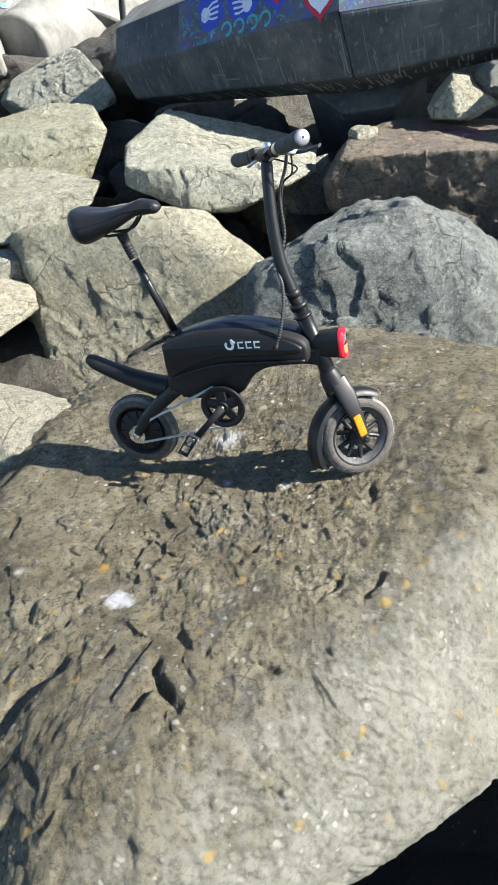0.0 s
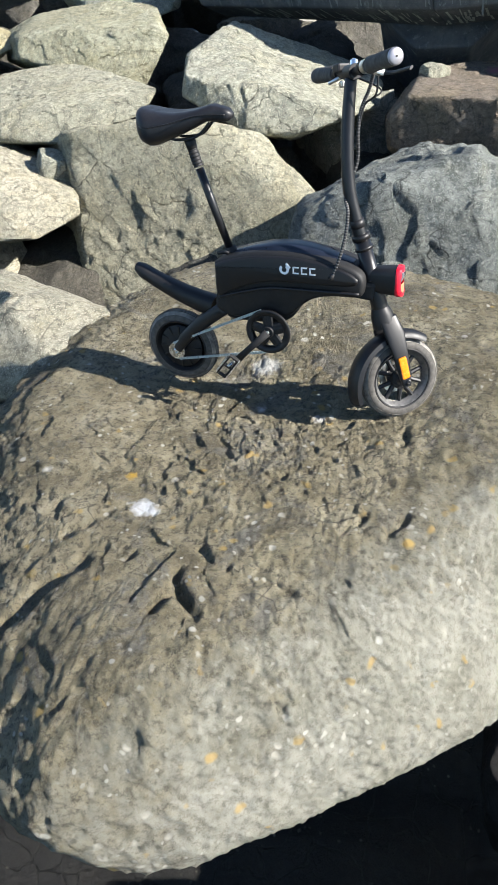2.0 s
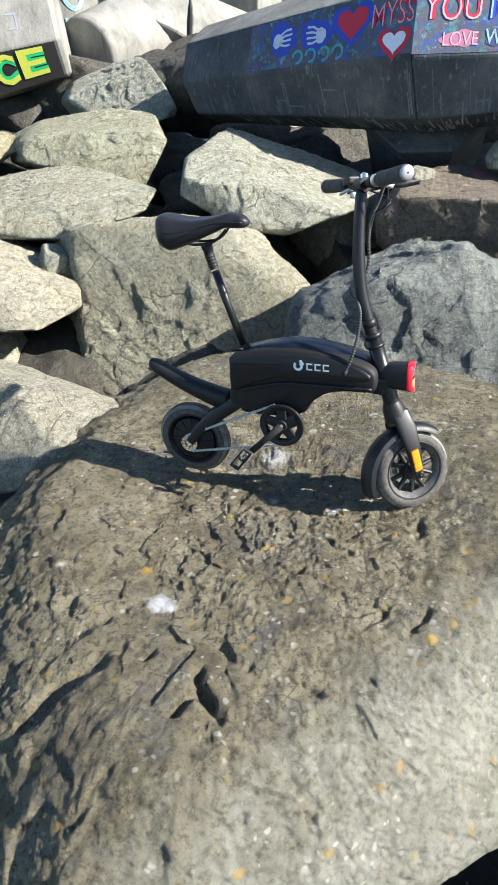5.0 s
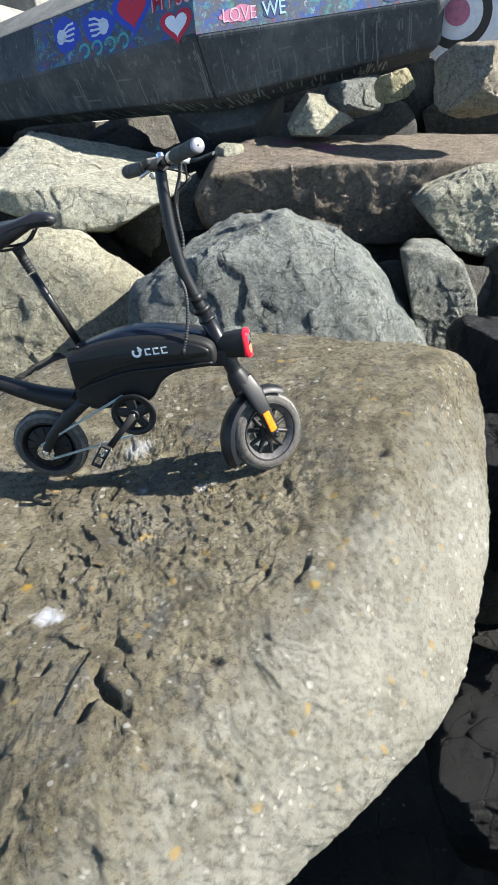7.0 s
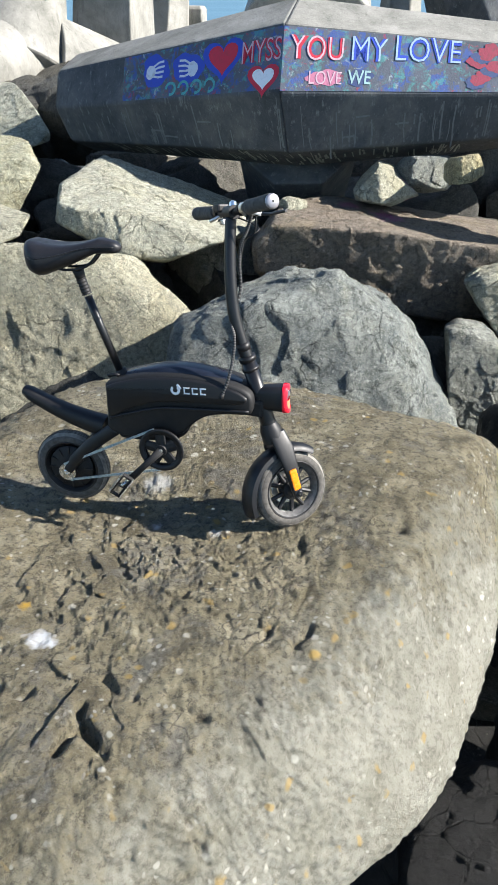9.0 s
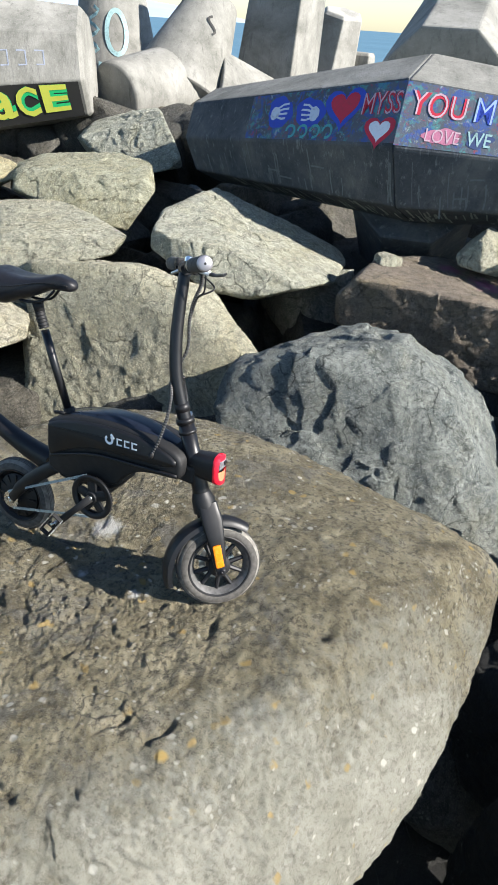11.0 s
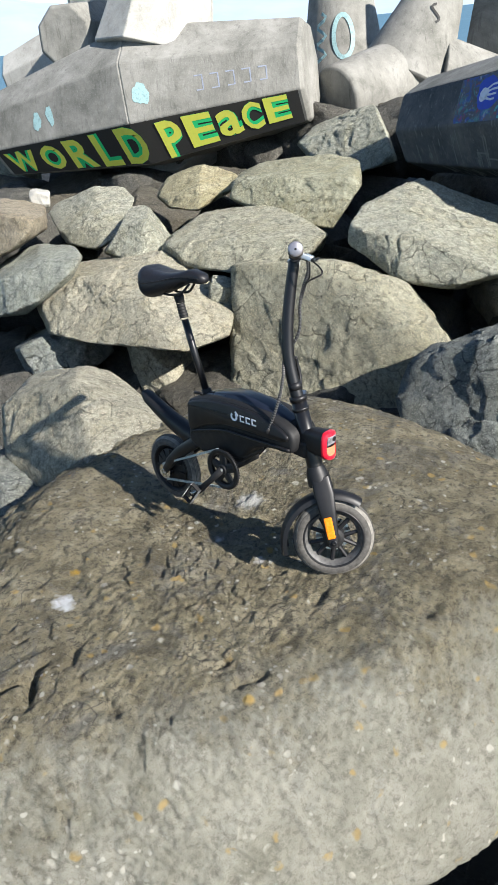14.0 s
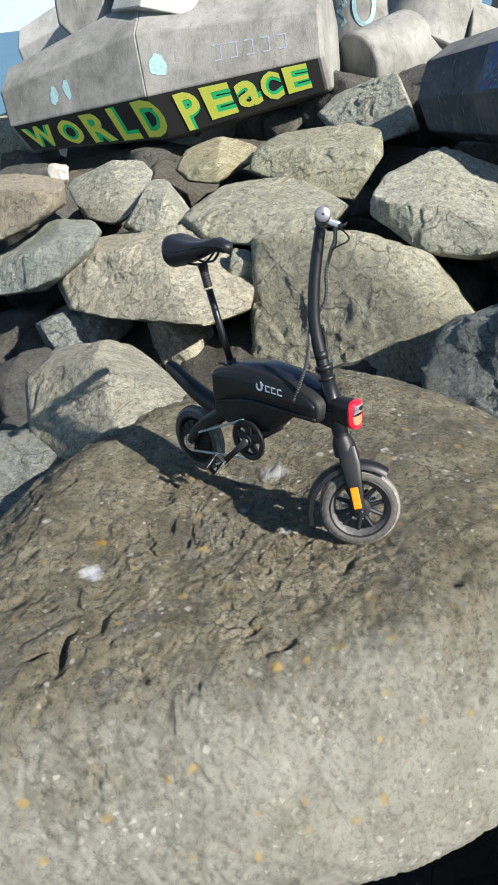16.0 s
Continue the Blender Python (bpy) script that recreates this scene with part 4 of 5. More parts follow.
for parent, a, b, ra, rb, mat, kind in ((round_leg, (-3.10, 11.45, 0.62), (-2.72, 11.9, 1.75), 0.70, 0.36, P_BLACK, "S"), (upright_leg, (-4.74, 13.1, 0.2), (-4.82, 13.15, 2.0), 0.80, 0.50, P_SKY, "ring")):
    g = facing(a, b)
    if kind == "S":
        scrawl(parent, a, b, ra, rb, [(g + 16 - 10 * math.cos(t * 0.1) - 6 * math.sin(t * 0.42), 0.72 - 0.011 * t) for t in range(16)], 0.03, mat)
    else:
        scrawl(parent, a, b, ra, rb, [(g + 14 * math.cos(t), 0.55 + 0.17 * math.sin(t)) for t in [2 * math.pi * j / 24 for j in range(25)]], 0.07, mat)
        scrawl(parent, a, b, ra, rb, [(g - 34 + 8 * math.sin(t * 1.3), 0.75 - 0.03 * t) for t in range(14)], 0.05, mat)
        for k in range(5):
            scrawl(parent, a, b, ra, rb, [(g + 20 - 11 * k, 0.32), (g + 19 - 11 * k, 0.22)], 0.05, mat)

# ---- sea, far shore and ground ----
# the sky's reflection and haze are put into the water's base blue
m = Nodes("sea_water")
m.bsdf.inputs["Specular IOR Level"].default_value = 0.08
m.set(Base_Color=m.ramp(m.noise(0.02, 6, 0.6), (0.3, (0.08, 0.16, 0.225)), (0.7, (0.10, 0.19, 0.26))), Roughness=0.8, Normal=m.bump(m.noise(0.5, 8, 0.65), 0.7, 0.4))
bm = bmesh.new()
bmesh.ops.create_grid(bm, x_segments=2, y_segments=2, size=4800)
water = part("water", bm, m.mat)
water.location = (0, 0, -4.0)
tagged(water, "calm pale blue sea reaching the horizon", "sea", kind="structure")

# haze and daylight on the hills are painted as a flat blue glow
m = Nodes("hills_haze_glow")
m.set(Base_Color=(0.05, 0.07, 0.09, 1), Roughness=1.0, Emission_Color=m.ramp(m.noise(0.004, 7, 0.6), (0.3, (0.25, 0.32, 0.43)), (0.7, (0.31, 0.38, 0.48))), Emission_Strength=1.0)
bm = bmesh.new()
rows = []
for k in range(121):
    az = radians(-75 + 62 * k / 120)
    t = k / 120
    h = 205 * (1 + 2.2 * max(0, 0.6 - t)) * min(1, (1 - t) * 2.4) ** 0.8 * (0.85 + 0.25 * noise.noise(Vector((k * 0.09, 2, 0))) + 0.06 * noise.noise(Vector((k * 0.5, 7, 0)))) + 3
    rows.append([bm.verts.new((d * math.sin(az), d * math.cos(az), z)) for d, z in ((3300, -4.2), (3500, h * 0.45), (3800, h * 0.85), (4100, h), (4500, -4.2))])
for lo, hi in zip(rows, rows[1:]):
    for k in range(4):
        bm.faces.new((lo[k], lo[k + 1], hi[k + 1], hi[k]))
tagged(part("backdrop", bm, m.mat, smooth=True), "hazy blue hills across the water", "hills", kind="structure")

# rubble bed under the stones
bm = bmesh.new()
bmesh.ops.create_grid(bm, x_segments=110, y_segments=90, size=1)
for v in bm.verts:
    x, y = v.co.x * 16, 5 + v.co.y * 13
    z = -2.1 + 0.55 * min(1, max(0, (y - 1.5) / 2.2)) + 0.12 * max(0, min(y, 9) - 3.7) - 0.12 * max(0, y - 11)
    v.co = (x, y, z + 0.16 * noise.noise(Vector((x, y, 0)) * 1.3) + 0.08 * noise.noise(Vector((x, y, 4)) * 4))
# bed is near black: the shade between the stones is its colour
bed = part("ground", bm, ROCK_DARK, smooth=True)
tagged(bed, "rubble bed under the boulders, near black with gap shade", "rubble", kind="structure")

# lower layer of stones that shows in the gaps, gap shade in its colour
rng = random.Random(11)
k = 0
for i in range(13):
    for j in range(9):
        x, y = -8.4 + 1.0 * i + rng.uniform(-0.2, 0.2) + (0.5 if j % 2 else 0), 3.1 + 0.95 * j + rng.uniform(-0.15, 0.15)
        z = -0.65 + 0.2 * (y - 3.0) - (1.15 if y < 9.7 else 0.7) + rng.uniform(-0.08, 0.08)
        if y < 4.4 and x > -0.9:
            z -= 0.3
        s = rng.uniform(0.40, 0.52)
        boulder("boulder deep in the gaps between larger ones, grey darkened as shade", (x, y, z), (rng.uniform(-25, 25), rng.uniform(-25, 25), rng.uniform(0, 180)), (s * 1.15, s, s * 0.85), [1.5] * 8, ROCK_GAP_SHADE, 20, 200 + k)
        k += 1
boulder("blue-grey sloping slab shaded beside the flat boulder", (-1.62, 2.05, -0.92), (-6, 12, -25), (0.62, 0.75, 0.50), [1.5] * 8, ROCK_BLUE, 40, 401)
boulder("small pale grey stone wedged between boulders", (-2.35, 5.05, -0.42), (10, 20, 30), (0.13, 0.12, 0.12), [1.4] * 8, ROCK_PALE, 20, 402)
boulder("small white stone under the lettered block", (-5.14, 5.90, 0.11), (0, 10, 30), (0.11, 0.09, 0.09), [1.4] * 8, CONC_PALE, 20, 403)
boulder("small pale stone resting on the long slab", (0.40, 5.86, -0.09), (0, 8, 20), (0.10, 0.085, 0.09), [1.4] * 8, ROCK_PALE, 20, 404)
boulder("grey boulder filling the gap under the lettered block", (-9.27, 8.93, -0.25), (5, 10, 30), (0.7, 0.55, 0.55), [1.45] * 8, ROCK_PALE, 40, 405)
boulder("boulder behind the lettered block, darkened as gap shade", (-4.42, 9.91, -0.28), (5, -10, 60), (0.6, 0.5, 0.5), [1.45] * 8, ROCK_GAP_SHADE, 20, 406)
# wet stones in the hollow in front of the flat boulder, blackened as shade
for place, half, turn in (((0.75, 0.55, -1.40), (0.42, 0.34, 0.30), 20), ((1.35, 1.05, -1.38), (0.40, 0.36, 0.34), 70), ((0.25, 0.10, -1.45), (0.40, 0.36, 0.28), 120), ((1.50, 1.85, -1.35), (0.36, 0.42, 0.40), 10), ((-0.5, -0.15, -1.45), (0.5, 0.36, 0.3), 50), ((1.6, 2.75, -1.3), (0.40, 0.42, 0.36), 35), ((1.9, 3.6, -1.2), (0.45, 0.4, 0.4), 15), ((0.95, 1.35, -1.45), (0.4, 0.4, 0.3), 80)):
    boulder("wet boulder blackened with shade in the hollow below the flat one", place, (rng.uniform(-15, 15), rng.uniform(-15, 15), turn), half, [1.45] * 8, ROCK_DARK, 40, 300 + k)
    k += 1


# ---- the bicycle ----
BLACK_SATIN = plain("satin_black_plastic", (0.007, 0.007, 0.008), 0.45, 0.0, 0.2, 40)
BLACK_MATTE = plain("matte_black_plastic", (0.008, 0.008, 0.0085), 0.6, 0.0, 0.25, 90)
BLACK_PAINT = plain("black_painted_metal", (0.006, 0.006, 0.007), 0.36, 0.0, 0.15, 30, 0.1)
BLUE_BLACK = plain("blue_black_cover", (0.008, 0.011, 0.020), 0.32, 0.0, 0.2, 30, 0.2)
LEATHER = plain("black_vinyl", (0.010, 0.010, 0.012), 0.42, 0.0, 0.2, 120)
RUBBER = plain("tyre_rubber", (0.070, 0.066, 0.060), 0.8, 0.0, 0.4, 70)
DUSTY = plain("dusty_tread_rubber", (0.17, 0.16, 0.142), 0.92, 0.0, 0.5, 45)
STEEL = plain("bright_steel", (0.62, 0.62, 0.60), 0.28, 1.0, 0.1, 80)
DULL_RIM = plain("worn_grey_rim", (0.16, 0.158, 0.155), 0.45, 0.6, 0.35, 60)
CHROME = plain("chrome", (0.75, 0.75, 0.76), 0.12, 1.0, 0.05, 80)
CHAIN_STEEL = plain("pale_chain_steel", (0.42, 0.50, 0.52), 0.45, 0.5, 0.2, 200)
RED = plain("red_lamp_rim", (0.62, 0.012, 0.03), 0.28, 0.0, 0.1, 50, 0.4)
AMBER = plain("amber_reflector", (0.72, 0.20, 0.004), 0.25, 0.0, 0.12, 160, 0.5)
LAMP_GLASS = plain("pale_lamp_lens", (0.20, 0.19, 0.21), 0.15, 0.0, 0.3, 90, 0.5)
ORANGE_LENS = plain("orange_lamp_lens", (0.62, 0.19, 0.10), 0.3, 0.0, 0.15, 150, 0.3)
WHITE_MARK = plain("white_print", (0.78, 0.80, 0.82), 0.5, 0.0, 0.04, 90)
GREY_CAP = plain("grey_grip_cap", (0.36, 0.345, 0.365), 0.36, 0.75, 0.08, 90)
WRAP_GREY = plain("grey_spiral_wrap", (0.09, 0.09, 0.09), 0.5, 0.0, 0.2, 90)


def ring_loft(bm, rings, closed=True, caps=True):
    rows = [[bm.verts.new(p) for p in ring] for ring in rings]
    n = len(rows[0])
    for lo, hi in zip(rows, rows[1:]):
        for k in range(n if closed else n - 1):
            bm.faces.new((lo[k], lo[(k + 1) % n], hi[(k + 1) % n], hi[k]))
    if caps:
        bm.faces.new(rows[0][::-1])
        bm.faces.new(rows[-1])


def spline(points, steps=6, closed=False):
    """A smooth line through the points."""
    p = [Vector(q) for q in points]
    out, n = [], len(p)
    for i in range(n if closed else n - 1):
        a, b, c, d = (p[(i + k) % n] if closed else p[min(max(i + k, 0), n - 1)] for k in (-1, 0, 1, 2))
        for s in range(steps):
            t = s / steps
            out.append(0.5 * (2 * b + (c - a) * t + (2 * a - 5 * b + 4 * c - d) * t * t + (3 * b - a - 3 * c + d) * t**3))
    return out if closed else out + [p[-1]]


def sweep(bm, points, radius, sides=12, caps=True, flat=1.0):
    """A tube along points; radius is a number or one for each point."""
    p = [Vector(q) for q in points]
    rings, side = [], None
    for i, q in enumerate(p):
        way = (p[min(i + 1, len(p) - 1)] - p[max(i - 1, 0)]).normalized()
        if side is None:
            side = way.orthogonal().normalized() if abs(way.y) > 0.9 else way.cross(Vector((0, 1, 0))).normalized()
        side = (side - way * side.dot(way)).normalized()
        other = way.cross(side)
        r = radius[i] if isinstance(radius, (list, tuple)) else radius
        rings.append([q + side * (r * math.cos(2 * math.pi * k / sides)) + other * (flat * r * math.sin(2 * math.pi * k / sides)) for k in range(sides)])
    ring_loft(bm, rings, True, caps)


def tube(name, points, radius, material, parent, label="", sides=14, flat=1.0):
    bm = bmesh.new()
    sweep(bm, points, radius, sides, True, flat)
    return part(name, bm, material, parent, label, True)


def lathe(bm, profile, sides=48, middle=(0, 0, 0)):
    """Turn (radius, y) round the y axis at middle."""
    x, y, z = middle
    rings = [[Vector((x + r * math.cos(2 * math.pi * k / sides), y + w, z + r * math.sin(2 * math.pi * k / sides))) for k in range(sides)] for r, w in profile]
    ring_loft(bm, rings + [rings[0]], True, False)
    bmesh.ops.remove_doubles(bm, verts=bm.verts, dist=1e-5)


def plate(bm, outline, y0, y1, round_by=0.006):
    """An upright slab of the (x, z) outline between y0 and y1, its rim rounded."""
    p = [Vector((x, 0, z)) for x, z in outline]
    n = len(p)

    def shrunk(by):
        out = []
        for i in range(n):
            t = (p[(i + 1) % n] - p[i - 1]).normalized()
            out.append(p[i] + Vector((-t.z, 0, t.x)) * by)
        return out

    area = sum(p[i].x * p[(i + 1) % n].z - p[(i + 1) % n].x * p[i].z for i in range(n))
    s = 1 if area > 0 else -1
    r = round_by
    rings = []
    for by, y in ((r, y0), (r * 0.3, y0 + r * 0.3), (0, y0 + r), (0, y1 - r), (r * 0.3, y1 - r * 0.3), (r, y1)):
        rings.append([q + Vector((0, y, 0)) for q in shrunk(by * s)])
    ring_loft(bm, rings)


def block(bm, size, m=None, bevel=0.004):
    made = bmesh.ops.create_cube(bm, size=1, matrix=(m or Matrix()) @ Matrix.Diagonal((*size, 1)))
    edges = list({e for v in made["verts"] for e in v.link_edges})
    if bevel:
        bmesh.ops.bevel(bm, geom=edges, offset=bevel, segments=2, affect="EDGES", profile=0.6)


def soft_block(name, size, m, material, parent, label="", bevel=0.004):
    bm = bmesh.new()
    block(bm, size, m, bevel)
    return part(name, bm, material, parent, label)


def smooth_edges(ob, angle=40):
    for p in ob.data.polygons:
        p.use_smooth = True
    ob.data.set_sharp_from_angle(angle=radians(angle))
    return ob


def wheel(root, turned, hub, motor):
    """A ten-inch wheel: tyre, tread, rim, spokes, hub."""
    R = 0.128
    at = Vector(hub)

    def done(name, bm, mat, parent, label=""):
        bmesh.ops.transform(bm, matrix=turned @ Matrix.Translation(at), verts=bm.verts)
        return smooth_edges(part(name, bm, mat, parent, label), 35)

    bm = bmesh.new()
    prof = [(R - 0.0215 + 0.0215 * math.cos(a), 0.025 * math.sin(a)) for a in [radians(-150 + 300 * k / 22) for k in range(23)]]
    lathe(bm, prof, 64)
    w = done("wheel", bm, RUBBER, root, "black pneumatic tyre with dusty sidewalls")
    bm = bmesh.new()
    lathe(bm, [(R - 0.009, -0.0215), (R - 0.004, -0.0165), (R + 0.0012, -0.008), (R + 0.0018, 0.0), (R + 0.0012, 0.008), (R - 0.004, 0.0165), (R - 0.009, 0.0215), (R - 0.012, 0.0)], 64)
    done("tread", bm, DUSTY, w, "grey dusty tread band")
    bm = bmesh.new()
    for y in (-0.010, -0.0035, 0.0035, 0.010):
        lathe(bm, [(R + 0.0008, y - 0.0009), (R + 0.0028, y), (R + 0.0008, y + 0.0009)], 64)
    done("tread_ribs", bm, RUBBER, w)
    bm = bmesh.new()
    lathe(bm, [(0.097, -0.022), (0.095, -0.014), (0.092, 0.0), (0.095, 0.014), (0.097, 0.022), (0.092, 0.0215), (0.080, 0.008), (0.077, 0.0), (0.080, -0.008), (0.092, -0.0215)], 64)
    done("rim", bm, BLACK_SATIN if motor else DULL_RIM, w, "black rim" if motor else "worn grey metal rim")
    bm = bmesh.new()
    lathe(bm, [(0.099, -0.0225), (0.0965, -0.0245), (0.0925, -0.0235), (0.0915, -0.0205), (0.096, -0.020)], 64)
    done("rim_edge", bm, BLACK_SATIN, w)
    if motor:
        bm = bmesh.new()
        lathe(bm, [(0.001, -0.030), (0.030, -0.030), (0.055, -0.024), (0.074, -0.020), (0.079, -0.016), (0.079, 0.016), (0.074, 0.020), (0.055, 0.026), (0.001, 0.030)], 48)
        done("hub_motor", bm, BLACK_MATTE, w, "round black hub motor")
        bm = bmesh.new()
        for k in range(12):
            block(bm, (0.03, 0.006, 0.006), Matrix.Rotation(2 * math.pi * k / 12, 4, "Y") @ Matrix.Translation((0.062, -0.023, 0)), 0.001)
        done("motor_ribs", bm, BLACK_SATIN, w)
    else:
        bm = bmesh.new()
        for k in range(5):
            for side in (-1, 1):
                a = 2 * math.pi * k / 5 + side * 0.20
                b = 2 * math.pi * k / 5 + side * 0.30
                sweep(bm, [(0.030 * math.cos(a), 0, 0.030 * math.sin(a)), (0.080 * math.cos(b), 0, 0.080 * math.sin(b))], [0.0085, 0.0065], 8)
        done("spokes", bm, BLACK_SATIN, w, "five paired black cast spokes")
        bm = bmesh.new()
        lathe(bm, [(0.001, -0.035), (0.016, -0.035), (0.022, -0.022), (0.034, -0.018), (0.036, 0.018), (0.022, 0.024), (0.001, 0.035)], 32)
        done("hub", bm, BLACK_MATTE, w)
        bm = bmesh.new()
        lathe(bm, [(0.056, 0.026), (0.056, 0.028), (0.036, 0.028), (0.036, 0.026)], 48)
        done("brake_disc", bm, STEEL, w, "thin steel brake disc")
    return w


def bicycle():
    fwd = Vector((0.729, -0.160, 0.023)).normalized()
    left = Vector((0, 0, 1)).cross(fwd).normalized()
    up = fwd.cross(left)
    lean = radians(6)
    up, left = up * math.cos(lean) + left * math.sin(lean), left * math.cos(lean) - up * math.sin(lean)
    root = new("electric_bicycle")
    stand = Vector((-0.632, 2.040, 0.045))
    root.matrix_world = Matrix.Translation(stand) @ Matrix((fwd, left, up)).transposed().to_4x4()
    tagged(root, "small black folding electric bicycle standing on the flat boulder", "bicycle")

    FRONT_HUB = (0.762, 0, -0.022)
    crown = Vector((0.693, 0, 0.20))
    axis = Vector((-0.30, 0, 1)).normalized()
    steer = Matrix.Translation(crown) @ Matrix.Rotation(radians(41), 4, axis) @ Matrix.Translation(-crown)
    still = Matrix()

    wheel(root, still, (0, 0, 0), True)
    wheel(root, steer, FRONT_HUB, False)

    # shell
    side = spline([(v[0], 0, v[1]) for v in [(0.168, 0.190), (0.176, 0.255), (0.174, 0.318), (0.176, 0.334), (0.190, 0.342), (0.225, 0.353), (0.300, 0.372), (0.400, 0.380), (0.520, 0.372), (0.605, 0.350), (0.645, 0.325), (0.652, 0.285), (0.636, 0.258), (0.560, 0.254), (0.500, 0.242), (0.455, 0.212), (0.420, 0.178), (0.360, 0.165), (0.250, 0.155), (0.195, 0.165)]], 4, True)
    bm = bmesh.new()
    plate(bm, [(v.x, v.z) for v in side], -0.062, 0.062, 0.012)
    shell = smooth_edges(part("frame_shell", bm, BLACK_MATTE, root, "matte black arched body shell"), 50)
    # side panels stand proud with the printed mark
    panel = spline([(v[0], 0, v[1]) for v in [(0.184, 0.228), (0.180, 0.314), (0.182, 0.329), (0.194, 0.336), (0.228, 0.348), (0.300, 0.364), (0.400, 0.371), (0.510, 0.364), (0.600, 0.340), (0.636, 0.315), (0.620, 0.296), (0.560, 0.292), (0.440, 0.292), (0.340, 0.285), (0.250, 0.256)]], 4, True)
    for s in (-1, 1):
        bm = bmesh.new()
        plate(bm, [(v.x, v.z) for v in panel], *((-0.071, -0.055) if s < 0 else (0.055, 0.071)), 0.008)
        smooth_edges(part("side_panel", bm, BLACK_SATIN, root, "satin black curved side panel"), 50)
    # top cover
    bm = bmesh.new()
    rings = []
    for k in range(17):
        t = k / 16
        x = 0.235 + 0.375 * t
        top = 0.350 + 0.026 * math.sin(math.pi * (0.12 + 0.76 * t)) + 0.026 * math.sin(math.pi * min(1, t * 0.92 + 0.04)) - 0.012 * t
        low = 0.335 + 0.020 * math.sin(math.pi * t)
        w = 0.046 * min(1, 0.55 + 1.6 * min(t, 1 - t))
        ring = []
        for j in range(14):
            a = math.pi * j / 13
            ring.append(Vector((x, w * math.copysign(abs(math.cos(a)) ** 0.6, math.cos(a)), low + (top - low) * max(0.0, math.sin(a)) ** 0.55)))
        rings.append(ring)
    ring_loft(bm, rings, True, True)
    smooth_edges(part("top_cover", bm, BLUE_BLACK, root, "glossy blue-black raised top cover"), 60)
    # under-body motor housing and arch rib
    bm = bmesh.new()
    plate(bm, [(v.x, v.z) for v in spline([(a, 0, b) for a, b in [(0.20, 0.15), (0.23, 0.205), (0.355, 0.215), (0.43, 0.19), (0.415, 0.16), (0.36, 0.142), (0.26, 0.138)]], 4, True)], -0.050, 0.050, 0.012)
    smooth_edges(part("controller_box", bm, BLACK_MATTE, shell), 50)
    tube("arch_rib", spline([(0.185, -0.064, 0.222), (0.26, -0.066, 0.245), (0.36, -0.066, 0.268), (0.50, -0.066, 0.272), (0.64, -0.064, 0.272)], 6), 0.005, BLACK_SATIN, shell, "", 8)
    # printed mark: a split ring and three plain blocks
    bm = bmesh.new()
    rr = []
    for r in (0.0155, 0.0075):
        rr.append([Vector((0.412 + r * math.cos(a), -0.0722, 0.334 + r * math.sin(a))) for a in [radians(-230 + 290 * k / 20) for k in range(21)]])
    va, vb = [[bm.verts.new(v) for v in ring] for ring in rr]
    for k in range(20):
        bm.faces.new((va[k], va[k + 1], vb[k + 1], vb[k]))
    bmesh.ops.create_cube(bm, size=1, matrix=Matrix.Translation((0.424, -0.0722, 0.346)) @ Matrix.Rotation(radians(-40), 4, "Y") @ Matrix.Diagonal((0.008, 0.0006, 0.018, 1)))
    part("printed_mark", bm, WHITE_MARK, shell, "white round printed mark")
    for k in range(3):
        bm = bmesh.new()
        x = 0.448 + 0.026 * k
        block(bm, (0.019, 0.0008, 0.0045), pose(x, -0.0722, 0.343, 0, 0, 0), 0)
        block(bm, (0.019, 0.0008, 0.0045), pose(x, -0.0722, 0.325, 0, 0, 0), 0)
        block(bm, (0.0045, 0.0008, 0.022), pose(x - 0.007, -0.0722, 0.334, 0, 0, 0), 0)
        part("printed_bar", bm, WHITE_MARK, shell, "white printed bars")

    # chain stays and rear mudguard
    for s in (-1, 1):
        tube("chain_stay", spline([(0.19, s * 0.045, 0.175), (0.11, s * 0.050, 0.118), (0.045, s * 0.052, 0.060), (0.0, s * 0.050, 0.0)], 5), [0.023] * 8 + [0.021] * 4 + [0.018] * 3 + [0.014], BLACK_SATIN, root, "", 14, 0.6)
        bm = bmesh.new()
        lathe(bm, [(0.001, s * 0.060), (0.011, s * 0.060), (0.013, s * 0.052), (0.001, s * 0.052)], 12)
        part("axle_nut", bm, CHROME, root, "shiny domed axle nut", True)
        bm = bmesh.new()
        block(bm, (0.05, 0.006, 0.045), pose(0.004, s * 0.046, 0.004, 0, 35, 0), 0.006)
        part("drop_out", bm, BLACK_MATTE, root)
    bm = bmesh.new()
    rings = []
    for k in range(15):
        t = k / 14
        c = Vector((0.135 - 0.275 * t, 0, 0.158 + 0.115 * t - 0.012 * math.sin(math.pi * t)))
        w, h = 0.034 * (1 - 0.25 * t) * (1 if t < 0.93 else 0.75), 0.036 * (1 - 0.45 * t) * (1 if t < 0.93 else 0.7)
        ring = [c + Vector((0.30 * h * math.sin(a), w * math.copysign(abs(math.cos(a)) ** 0.7, math.cos(a)), h * math.copysign(abs(math.sin(a)) ** 0.8, math.sin(a)))) for a in [2 * math.pi * j / 16 for j in range(16)]]
        rings.append(ring)
    ring_loft(bm, rings)
    smooth_edges(part("rear_mudguard", bm, BLACK_SATIN, root, "stubby black tail mudguard"), 70)

    # saddle and post
    tube("seat_post", [(0.218, 0, 0.33), (0.160, 0, 0.50), (0.128, 0, 0.60)], 0.0125, BLACK_PAINT, root, "glossy black seat post", 18)
